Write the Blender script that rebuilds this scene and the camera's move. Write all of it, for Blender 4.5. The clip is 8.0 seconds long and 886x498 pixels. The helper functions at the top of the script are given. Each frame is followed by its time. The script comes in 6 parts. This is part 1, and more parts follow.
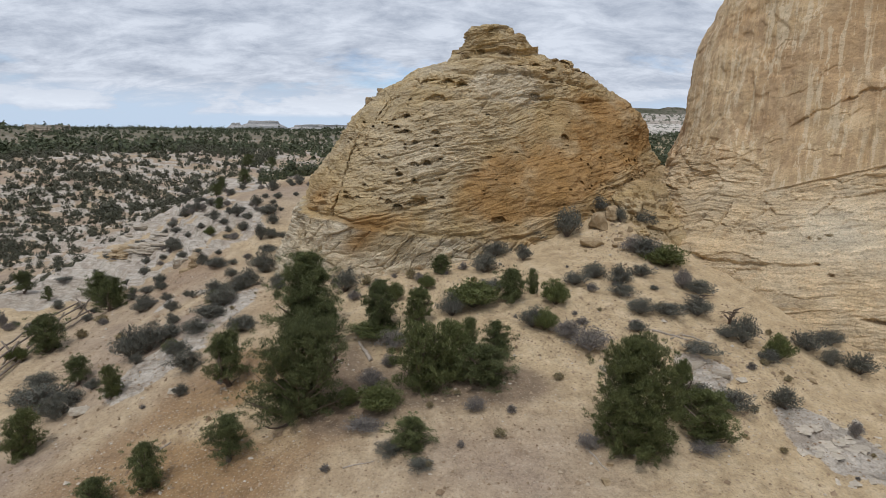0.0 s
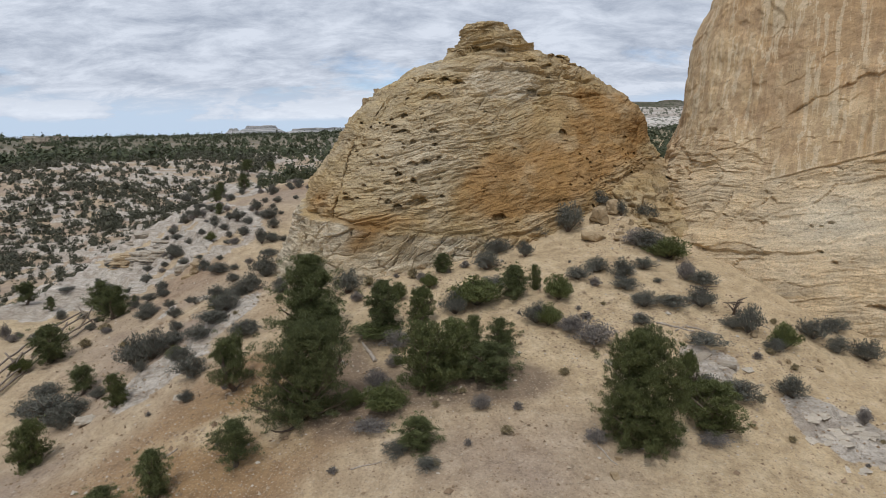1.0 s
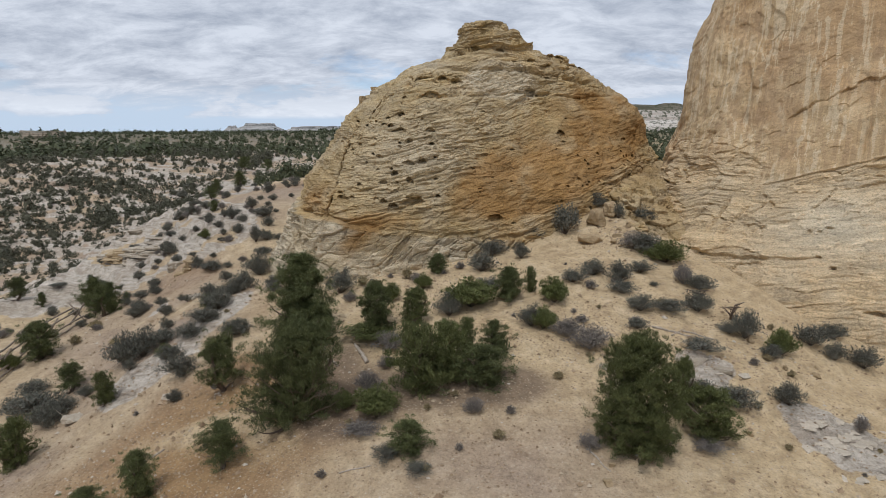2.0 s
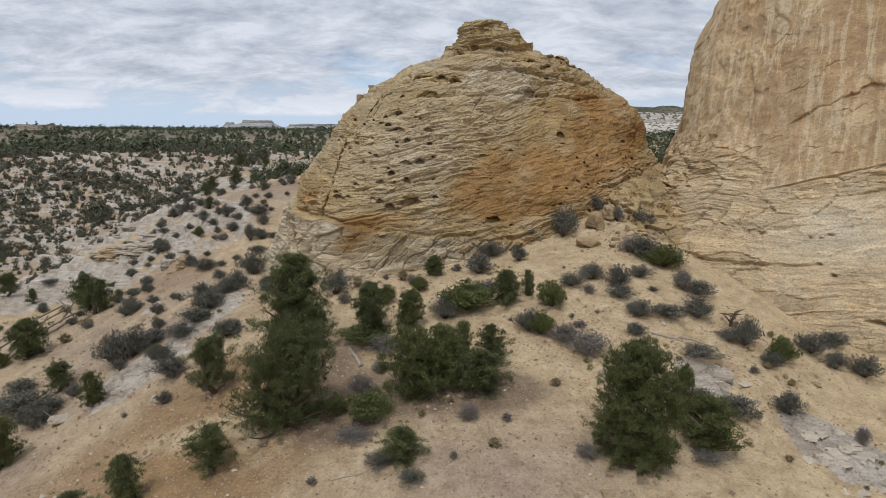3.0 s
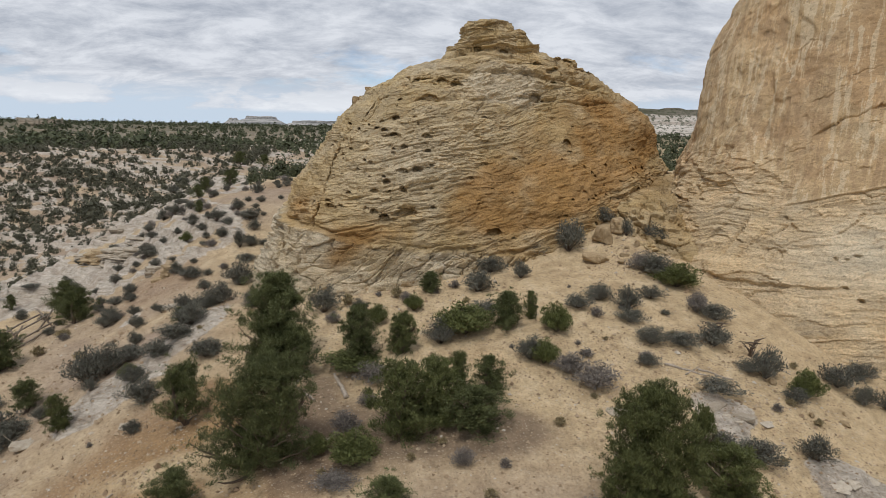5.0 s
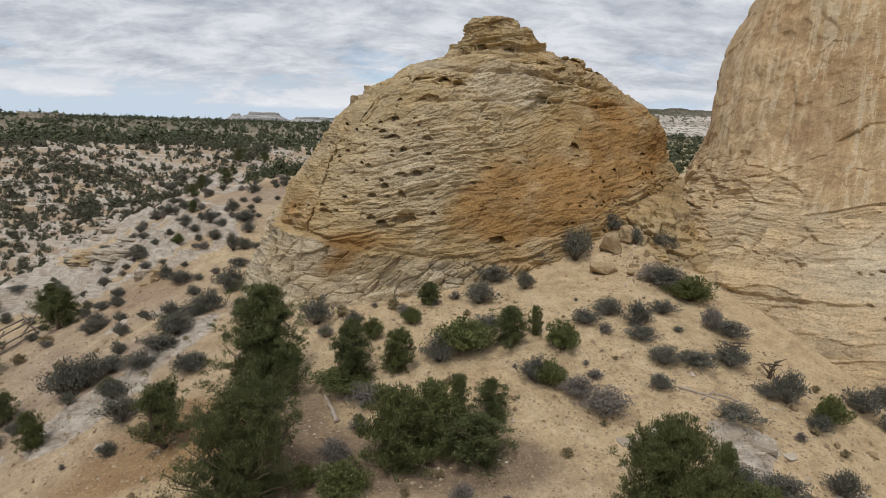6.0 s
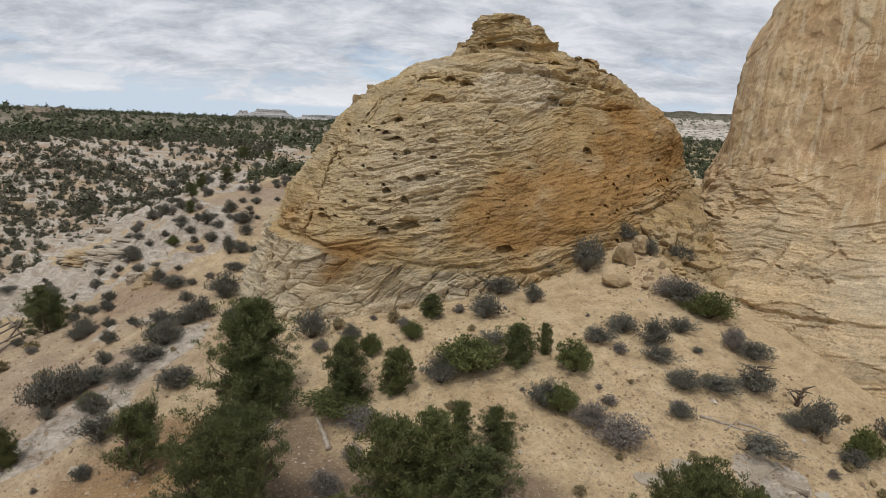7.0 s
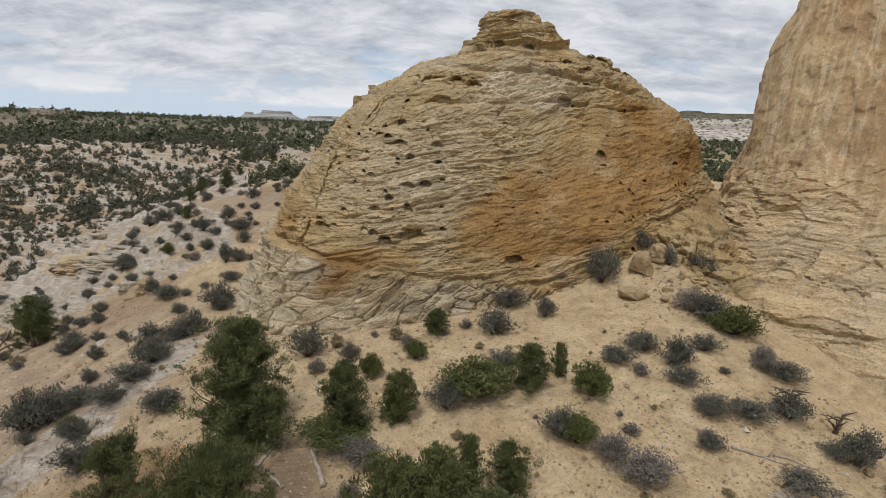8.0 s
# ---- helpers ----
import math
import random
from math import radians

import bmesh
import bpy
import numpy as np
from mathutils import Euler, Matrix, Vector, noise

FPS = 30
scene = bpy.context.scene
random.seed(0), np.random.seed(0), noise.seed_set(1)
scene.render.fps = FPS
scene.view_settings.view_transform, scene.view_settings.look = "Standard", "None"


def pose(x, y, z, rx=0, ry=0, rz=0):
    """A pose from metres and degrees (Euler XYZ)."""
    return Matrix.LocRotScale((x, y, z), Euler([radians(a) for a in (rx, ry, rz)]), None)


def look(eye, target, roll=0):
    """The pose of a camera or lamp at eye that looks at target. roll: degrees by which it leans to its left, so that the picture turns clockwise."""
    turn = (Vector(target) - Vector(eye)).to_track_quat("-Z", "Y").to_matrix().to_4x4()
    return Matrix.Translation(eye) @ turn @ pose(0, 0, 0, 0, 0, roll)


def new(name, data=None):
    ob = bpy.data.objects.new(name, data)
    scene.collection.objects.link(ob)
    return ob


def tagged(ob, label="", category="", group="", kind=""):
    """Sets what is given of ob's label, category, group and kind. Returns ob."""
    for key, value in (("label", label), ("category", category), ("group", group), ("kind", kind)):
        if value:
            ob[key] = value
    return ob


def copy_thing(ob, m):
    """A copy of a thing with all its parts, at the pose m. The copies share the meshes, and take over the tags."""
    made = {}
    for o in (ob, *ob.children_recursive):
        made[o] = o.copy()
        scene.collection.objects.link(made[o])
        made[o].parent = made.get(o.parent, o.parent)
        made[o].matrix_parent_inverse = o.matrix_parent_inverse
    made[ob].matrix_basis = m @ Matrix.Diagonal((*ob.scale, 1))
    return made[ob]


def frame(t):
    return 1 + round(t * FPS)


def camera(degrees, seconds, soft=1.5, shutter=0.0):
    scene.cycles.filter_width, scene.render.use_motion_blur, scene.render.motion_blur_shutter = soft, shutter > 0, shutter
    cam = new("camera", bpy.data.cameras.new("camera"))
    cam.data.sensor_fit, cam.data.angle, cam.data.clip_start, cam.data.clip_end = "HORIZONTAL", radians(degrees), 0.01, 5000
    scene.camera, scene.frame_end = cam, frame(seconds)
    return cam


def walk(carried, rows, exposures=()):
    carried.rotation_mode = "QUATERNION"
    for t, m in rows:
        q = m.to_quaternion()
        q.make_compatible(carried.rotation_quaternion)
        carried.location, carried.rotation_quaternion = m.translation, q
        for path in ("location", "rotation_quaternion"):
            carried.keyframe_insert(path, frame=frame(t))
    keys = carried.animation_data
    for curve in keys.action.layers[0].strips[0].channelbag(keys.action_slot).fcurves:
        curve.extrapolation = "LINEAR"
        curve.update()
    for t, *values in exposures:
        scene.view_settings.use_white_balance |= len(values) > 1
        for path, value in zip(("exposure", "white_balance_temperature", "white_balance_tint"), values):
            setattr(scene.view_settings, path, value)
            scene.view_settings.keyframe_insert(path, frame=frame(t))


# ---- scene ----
cam = camera(70, 8.0, 0.7)
PATH = [
    (0, (0.004, -0.002, 7.648), (-0.106, 9.838, 5.867), 0.77),
    (0.5, (0.016, 0.043, 7.628), (-0.082, 9.882, 5.844), 0.55),
    (1, (-0.002, 0.062, 7.592), (-0.132, 9.900, 5.804), -0.93),
    (1.5, (0.057, 0.195, 7.565), (-0.072, 10.036, 5.789), -1.15),
    (2.8, (0.133, 0.717, 7.538), (0.121, 10.553, 5.735), 1.90),
    (3, (0.100, 0.812, 7.580), (0.064, 10.649, 5.786), 0.64),
    (3.5, (0.067, 1.165, 7.683), (-0.014, 11.001, 5.881), -0.99),
    (4, (0.120, 1.655, 7.781), (0.060, 11.489, 5.966), -0.07),
    (4.5, (0.183, 2.263, 7.879), (0.135, 12.096, 6.059), 0.35),
    (4.7, (0.230, 2.500, 7.908), (0.178, 12.335, 6.097), 0.88),
    (6, (0.320, 4.446, 8.168), (0.230, 14.273, 6.317), 2.06),
    (6.5, (0.308, 5.210, 8.226), (0.152, 15.036, 6.374), 2.29),
    (7, (0.315, 6.024, 8.294), (0.149, 15.848, 6.433), 2.83),
    (7.5, (0.307, 6.886, 8.345), (0.120, 16.709, 6.483), 2.75),
    (8, (0.263, 7.698, 8.383), (0.008, 17.521, 6.527), 2.62),
]
walk(cam, [(t, look(eye, target, roll)) for t, eye, target, roll in PATH],
     [(0.0, -0.18, 6000, 10), (1.5, -0.18, 6000, 10), (3.0, -0.17, 6100, 10), (4.5, -0.16, 6250, 10), (6.0, -0.16, 6420, 10), (8.0, -0.16, 6450, 10)])

# ---- world and sun: bright overcast sky with torn cloud and a blue band low down ----
SUN_ELEVATION, SUN_TURN = radians(60), radians(198)
world = bpy.data.worlds.new("overcast_sky")
scene.world = world
world.use_nodes = True
wn, wl = world.node_tree.nodes, world.node_tree.links
wn.clear()


def wnode(kind, **props):
    n = wn.new(kind)
    for key, value in props.items():
        if key == "op":
            n.operation = value
    return n


w_out = wn.new("ShaderNodeOutputWorld")
w_sky = wn.new("ShaderNodeTexSky")
w_sky.sky_type, w_sky.sun_disc = "NISHITA", False
w_sky.sun_elevation, w_sky.sun_rotation = SUN_ELEVATION, SUN_TURN
w_sky.altitude, w_sky.air_density, w_sky.dust_density = 1900, 1.0, 0.1
w_sky.ozone_density = 3.0
w_blue = wn.new("ShaderNodeBackground")
w_blue.inputs["Strength"].default_value = 0.12
wl.new(w_sky.outputs[0], w_blue.inputs["Color"])
# the cloud sheet lies flat overhead: directions are laid on a plane
w_co = wn.new("ShaderNodeTexCoord")
w_sep = wn.new("ShaderNodeSeparateXYZ")
wl.new(w_co.outputs["Generated"], w_sep.inputs[0])
w_up = wnode("ShaderNodeMath", op="MAXIMUM")
wl.new(w_sep.outputs["Z"], w_up.inputs[0])
w_up.inputs[1].default_value = 0.0
w_lift = wnode("ShaderNodeMath", op="ADD")
wl.new(w_up.outputs[0], w_lift.inputs[0])
w_lift.inputs[1].default_value = 0.28
w_px = wnode("ShaderNodeMath", op="DIVIDE")
w_py = wnode("ShaderNodeMath", op="DIVIDE")
wl.new(w_sep.outputs["X"], w_px.inputs[0])
wl.new(w_sep.outputs["Y"], w_py.inputs[0])
wl.new(w_lift.outputs[0], w_px.inputs[1])
wl.new(w_lift.outputs[0], w_py.inputs[1])
w_flat = wn.new("ShaderNodeCombineXYZ")
wl.new(w_px.outputs[0], w_flat.inputs["X"])
wl.new(w_py.outputs[0], w_flat.inputs["Y"])
w_map = wn.new("ShaderNodeMapping")
w_map.inputs["Location"].default_value = (3.1, 1.7, 0.0)
w_map.inputs["Scale"].default_value = (1.1, 1.6, 1.0)
w_map.inputs["Rotation"].default_value = (0, 0, radians(-8))
wl.new(w_flat.outputs[0], w_map.inputs["Vector"])
w_big = wn.new("ShaderNodeTexNoise")
w_big.inputs["Scale"].default_value, w_big.inputs["Detail"].default_value = 0.9, 9.0
w_big.inputs["Roughness"].default_value, w_big.inputs["Distortion"].default_value = 0.58, 0.12
wl.new(w_map.outputs[0], w_big.inputs["Vector"])
w_cover = wn.new("ShaderNodeValToRGB")
w_cover.color_ramp.elements[0].position, w_cover.color_ramp.elements[0].color = 0.32, (0, 0, 0, 1)
w_cover.color_ramp.elements[1].position, w_cover.color_ramp.elements[1].color = 0.45, (1, 1, 1, 1)
wl.new(w_big.outputs["Fac"], w_cover.inputs["Fac"])
w_fine = wn.new("ShaderNodeTexNoise")
w_fine.inputs["Scale"].default_value, w_fine.inputs["Detail"].default_value = 3.6, 12.0
w_fine.inputs["Roughness"].default_value, w_fine.inputs["Distortion"].default_value = 0.66, 0.3
wl.new(w_map.outputs[0], w_fine.inputs["Vector"])
w_shade = wn.new("ShaderNodeValToRGB")
w_shade.color_ramp.elements[0].position, w_shade.color_ramp.elements[0].color = 0.34, (0.46, 0.495, 0.56, 1)
w_shade.color_ramp.elements[1].position, w_shade.color_ramp.elements[1].color = 0.62, (0.82, 0.84, 0.88, 1)
wl.new(w_fine.outputs["Fac"], w_shade.inputs["Fac"])
w_cloud = wn.new("ShaderNodeBackground")
w_cloud.inputs["Strength"].default_value = 1.0
wl.new(w_shade.outputs["Color"], w_cloud.inputs["Color"])
w_mix = wn.new("ShaderNodeMixShader")
wl.new(w_cover.outputs["Color"], w_mix.inputs["Fac"])
wl.new(w_blue.outputs[0], w_mix.inputs[1])
wl.new(w_cloud.outputs[0], w_mix.inputs[2])


def wmath(op, a, b=0.0, clamp=False):
    n = wnode("ShaderNodeMath", op=op)
    n.use_clamp = clamp
    for value, slot in ((a, n.inputs[0]), (b, n.inputs[1])):
        if isinstance(value, (int, float)):
            slot.default_value = value
        else:
            wl.new(value, slot)
    return n.outputs[0]


# below the sheet a band of open, hazy air all round the horizon, with heaped clouds on level bases
w_haze = wn.new("ShaderNodeBackground")
w_haze.inputs["Color"].default_value = (0.64, 0.74, 0.85, 1)
w_heap = wn.new("ShaderNodeBackground")
w_heapmap = wn.new("ShaderNodeMapping")
w_heapmap.inputs["Scale"].default_value = (5.5, 5.5, 16.0)
wl.new(w_co.outputs["Generated"], w_heapmap.inputs["Vector"])
w_puff = wn.new("ShaderNodeTexNoise")
w_puff.inputs["Scale"].default_value, w_puff.inputs["Detail"].default_value = 1.55, 9.0
w_puff.inputs["Roughness"].default_value = 0.56
wl.new(w_heapmap.outputs[0], w_puff.inputs["Vector"])
w_rise = wmath("MULTIPLY", wmath("MAXIMUM", wmath("SUBTRACT", w_sep.outputs["Z"], 0.036), 0.0), 5.5)
w_body = wmath("MULTIPLY", wmath("SUBTRACT", wmath("SUBTRACT", w_puff.outputs["Fac"], w_rise), 0.44), 22.0, True)
w_base = wmath("MULTIPLY", wmath("SUBTRACT", w_sep.outputs["Z"], 0.022), 160.0, True)
w_heaped = wmath("MULTIPLY", w_body, w_base)
w_lit = wn.new("ShaderNodeValToRGB")
w_lit.color_ramp.elements[0].position, w_lit.color_ramp.elements[0].color = 0.42, (0.62, 0.67, 0.75, 1)
w_lit.color_ramp.elements[1].position, w_lit.color_ramp.elements[1].color = 0.58, (0.90, 0.92, 0.95, 1)
wl.new(w_puff.outputs["Fac"], w_lit.inputs["Fac"])
wl.new(w_lit.outputs["Color"], w_heap.inputs["Color"])
w_band = wn.new("ShaderNodeMixShader")
wl.new(w_heaped, w_band.inputs["Fac"])
wl.new(w_haze.outputs[0], w_band.inputs[1])
wl.new(w_heap.outputs[0], w_band.inputs[2])
w_edge = wmath("ADD", w_sep.outputs["Z"], wmath("MULTIPLY", wmath("SUBTRACT", w_fine.outputs["Fac"], 0.5), 0.10))
w_open = wmath("MULTIPLY", wmath("SUBTRACT", 0.070, w_edge), 26.0, True)
w_all = wn.new("ShaderNodeMixShader")
wl.new(w_open, w_all.inputs["Fac"])
wl.new(w_mix.outputs[0], w_all.inputs[1])
wl.new(w_band.outputs[0], w_all.inputs[2])
wl.new(w_all.outputs[0], w_out.inputs["Surface"])

sun_data = bpy.data.lights.new("sun", "SUN")
sun_data.energy, sun_data.angle, sun_data.color = 2.0, radians(8), (1.0, 0.95, 0.88)
sun = new("sun", sun_data)
sun.rotation_euler = (radians(30), 0, radians(-18))
scene.view_settings.exposure = 0.0


# ---- materials ----
class Mat:
    """A small helper that strings shader nodes together."""

    def __init__(self, name, rough=0.9, spec=0.25):
        self.m = bpy.data.materials.new(name)
        self.m.use_nodes = True
        self.t = self.m.node_tree
        self.b = self.t.nodes["Principled BSDF"]
        self.b.inputs["Roughness"].default_value = rough
        self.b.inputs["Specular IOR Level"].default_value = spec

    def n(self, kind):
        return self.t.nodes.new(kind)

    def link(self, a, b):
        self.t.links.new(a, b)

    def coords(self, scale=(1, 1, 1), turn=(0, 0, 0)):
        c, tilt, mp = self.n("ShaderNodeTexCoord"), self.n("ShaderNodeMapping"), self.n("ShaderNodeMapping")
        tilt.inputs["Rotation"].default_value = [radians(a) for a in turn]
        mp.inputs["Scale"].default_value = scale
        self.link(c.outputs["Object"], tilt.inputs["Vector"])
        self.link(tilt.outputs[0], mp.inputs["Vector"])
        return mp.outputs[0]

    def noise(self, vec, scale, detail=4.0, rough=0.55, warp=0.0):
        x = self.n("ShaderNodeTexNoise")
        x.inputs["Scale"].default_value, x.inputs["Detail"].default_value = scale, detail
        x.inputs["Roughness"].default_value, x.inputs["Distortion"].default_value = rough, warp
        if vec is not None:
            self.link(vec, x.inputs["Vector"])
        return x.outputs["Fac"]

    def pieces(self, vec, scale, wander=0.25, rate=1.3):
        """Broken flakes with wandering edges: one level per piece, 0 to 1."""
        n, mul, add, v = self.n("ShaderNodeTexNoise"), self.n("ShaderNodeVectorMath"), self.n("ShaderNodeVectorMath"), self.n("ShaderNodeTexVoronoi")
        n.inputs["Scale"].default_value, n.inputs["Detail"].default_value = rate, 4.0
        mul.operation, add.operation = "SCALE", "ADD"
        mul.inputs["Scale"].default_value = wander
        self.link(vec, n.inputs["Vector"])
        self.link(n.outputs["Color"], mul.inputs[0])
        self.link(vec, add.inputs[0])
        self.link(mul.outputs[0], add.inputs[1])
        v.inputs["Scale"].default_value = scale
        self.link(add.outputs[0], v.inputs["Vector"])
        return self.math("MULTIPLY", v.outputs["Color"], 1.0)

    def ramp(self, fac, *stops):
        r = self.n("ShaderNodeValToRGB")
        e = r.color_ramp.elements
        while len(e) < len(stops):
            e.new(0.5)
        for el, (p, c) in zip(e, stops):
            el.position = p
            el.color = (c, c, c, 1) if isinstance(c, (int, float)) else (*c, 1)
        self.link(fac, r.inputs["Fac"])
        return r.outputs["Color"]

    def mix(self, fac, a, b, blend="MIX"):
        x = self.n("ShaderNodeMix")
        x.data_type, x.blend_type = "RGBA", blend
        for value, slot in ((fac, x.inputs[0]), (a, x.inputs[6]), (b, x.inputs[7])):
            if isinstance(value, (int, float)):
                slot.default_value = value
            elif isinstance(value, tuple):
                slot.default_value = (*value, 1)
            else:
                self.link(value, slot)
        return x.outputs[2]

    def math(self, op, a, b=0.0):
        x = self.n("ShaderNodeMath")
        x.operation = op
        for value, slot in ((a, x.inputs[0]), (b, x.inputs[1])):
            if isinstance(value, (int, float)):
                slot.default_value = value
            else:
                self.link(value, slot)
        return x.outputs[0]

    def attr(self, name):
        x = self.n("ShaderNodeAttribute")
        x.attribute_name = name
        return x.outputs["Fac"]

    def island(self):
        return self.n("ShaderNodeNewGeometry").outputs["Random Per Island"]

    def each(self):
        return self.n("ShaderNodeObjectInfo").outputs["Random"]

    def colour(self, c):
        self.link(c, self.b.inputs["Base Color"])
        return self

    def bump(self, *layers):
        """Each layer: height, strength, distance in metres."""
        last = None
        for h, s, d in layers:
            x = self.n("ShaderNodeBump")
            x.inputs["Strength"].default_value, x.inputs["Distance"].default_value = s, d
            self.link(h, x.inputs["Height"])
            if last:
                self.link(last, x.inputs["Normal"])
            last = x.outputs[0]
        self.link(last, self.b.inputs["Normal"])
        return self.m


def sandstone(name, dip, tan, grey, rust, streaky):
    """Cross-bedded sandstone. Attributes: rust and grey, where the rock has those tones, and tint, which sets slab from slab."""
    m = Mat(name, 0.93, 0.15)
    bed = m.coords((0.22, 0.22, 2.6), (0, dip, 0))
    fine = m.coords((1.1, 1.1, 7.0), (0, dip + 4, 0))
    c0 = m.coords()
    beds = m.noise(bed, 1.0, 6, 0.6, 0.5)
    lines = m.noise(fine, 1.0, 7, 0.68, 0.6)
    blot = m.noise(c0, 0.55, 6, 0.62, 0.4)
    patch = m.noise(c0, 2.3, 6, 0.66, 0.5)
    grain = m.noise(c0, 11.0, 6, 0.72)
    col = m.mix(m.attr("rust"), tan, rust)
    col = m.mix(m.attr("grey"), col, grey)
    open_rock = m.math("SUBTRACT", 0.5, m.math("MULTIPLY", m.attr("wall"), 0.35)) if streaky else m.math("SUBTRACT", 0.5, m.math("MULTIPLY", m.attr("rust"), 0.4))
    col = m.mix(m.math("MULTIPLY", m.ramp(blot, (0.42, 0.0), (0.66, 1.0)), open_rock), col, grey)
    col = m.mix(m.math("MULTIPLY", m.ramp(patch, (0.30, 1.0), (0.46, 0.0)), open_rock), col, rust)
    bedded = m.math("SUBTRACT", 0.45, m.math("MULTIPLY", m.attr("wall"), 0.38)) if streaky else 0.45
    col = m.mix(bedded, col, m.ramp(beds, (0.30, 0.65), (0.50, 1.0), (0.70, 1.18)), "MULTIPLY")
    lined = m.math("SUBTRACT", 0.62, m.math("MULTIPLY", m.attr("wall"), 0.5) if streaky else m.math("MULTIPLY", m.attr("rust"), 0.35))
    col = m.mix(lined, col, m.ramp(lines, (0.30, 0.50), (0.43, 0.95), (0.55, 1.03), (0.75, 1.22)), "MULTIPLY")
    col = m.mix(0.55, col, m.ramp(m.attr("tint"), (0.0, 0.76), (0.5, 1.0), (1.0, 1.20)), "MULTIPLY")
    if streaky:
        st = m.noise(m.coords((3.6, 3.6, 0.045)), 1.0, 4, 0.62, 0.08)
        wide = m.noise(m.coords((0.75, 0.75, 0.05)), 1.0, 4, 0.6, 0.3)
        worn = m.noise(m.coords((0.9, 0.9, 0.16)), 1.0, 5, 0.6, 0.3)
        high = m.attr("wall")
        dark = m.math("MULTIPLY", m.math("MULTIPLY", m.ramp(st, (0.535, 0.0), (0.565, 1.0)), high), m.ramp(worn, (0.36, 0.0), (0.50, 1.0)))
        pale = m.math("MULTIPLY", m.math("MULTIPLY", m.ramp(st, (0.435, 1.0), (0.465, 0.0)), high), m.ramp(worn, (0.50, 1.0), (0.64, 0.1)))
        brown = m.math("MULTIPLY", m.ramp(wide, (0.48, 0.0), (0.62, 1.0)), high)
        col = m.mix(m.math("MULTIPLY", brown, 0.28), col, (0.44, 0.305, 0.185))
        col = m.mix(m.math("MULTIPLY", dark, 0.5), col, (0.38, 0.26, 0.155))
        col = m.mix(m.math("MULTIPLY", pale, 0.58), col, (0.70, 0.59, 0.415))
    grained = m.math("SUBTRACT", 0.85, m.math("MULTIPLY", m.attr("wall"), 0.5)) if streaky else 0.85
    col = m.mix(grained, col, m.ramp(grain, (0.28, 0.52), (0.5, 1.0), (0.74, 1.32)), "MULTIPLY")
    pock = m.noise(m.coords((1, 1, 1.8), (0, dip, 0)), 4.6, 3, 0.6, 0.4)
    col = m.mix(0.7, col, m.ramp(pock, (0.30, 0.55), (0.40, 1.0), (0.62, 1.0), (0.72, 1.16)), "MULTIPLY")
    # thin broken beds, and on the wall slanting flakes
    leaf = m.pieces(m.coords((0.55, 0.55, 3.4), (0, dip, 0)), 1.0, 0.7)
    scab = m.pieces(m.coords((1.6, 1.6, 5.5), (0, dip + 3, 0)), 1.0, 0.8, 1.0)
    if streaky:
        slant = m.coords((0.8, 0.8, 0.55), (25, 28, 0))
        high = m.attr("wall")
        leaf = m.mix(high, leaf, m.pieces(slant, 1.0, 0.9, 1.1))
        scab = m.mix(high, scab, m.pieces(slant, 3.2, 0.5, 2.0))
    col = m.mix(0.4, col, m.ramp(leaf, (0.2, 0.86), (0.5, 1.0), (0.8, 1.12)), "MULTIPLY")
    col = m.mix(0.4, col, m.ramp(scab, (0.2, 0.86), (0.5, 1.0), (0.8, 1.12)), "MULTIPLY")
    m.colour(col)
    if streaky:
        bare = m.math("SUBTRACT", 1.0, m.math("MULTIPLY", m.attr("wall"), 0.85))
        pock, lines = m.math("MULTIPLY", pock, bare), m.math("MULTIPLY", lines, bare)
    crisp = m.noise(c0, 5.5, 8, 0.75, 0.3)
    return m.bump((leaf, 0.9, 0.06), (scab, 0.9, 0.035), (pock, 0.8, 0.06), (lines, 0.7, 0.05), (patch, 0.6, 0.07), (crisp, 0.8, 0.08), (grain, 0.8, 0.05))


DOME_ROCK = sandstone("dome_sandstone", -9, (0.435, 0.325, 0.168), (0.555, 0.475, 0.345), (0.350, 0.208, 0.080), False)
CLIFF_ROCK = sandstone("cliff_sandstone", 7, (0.59, 0.445, 0.260), (0.60, 0.51, 0.365), (0.52, 0.355, 0.195), True)


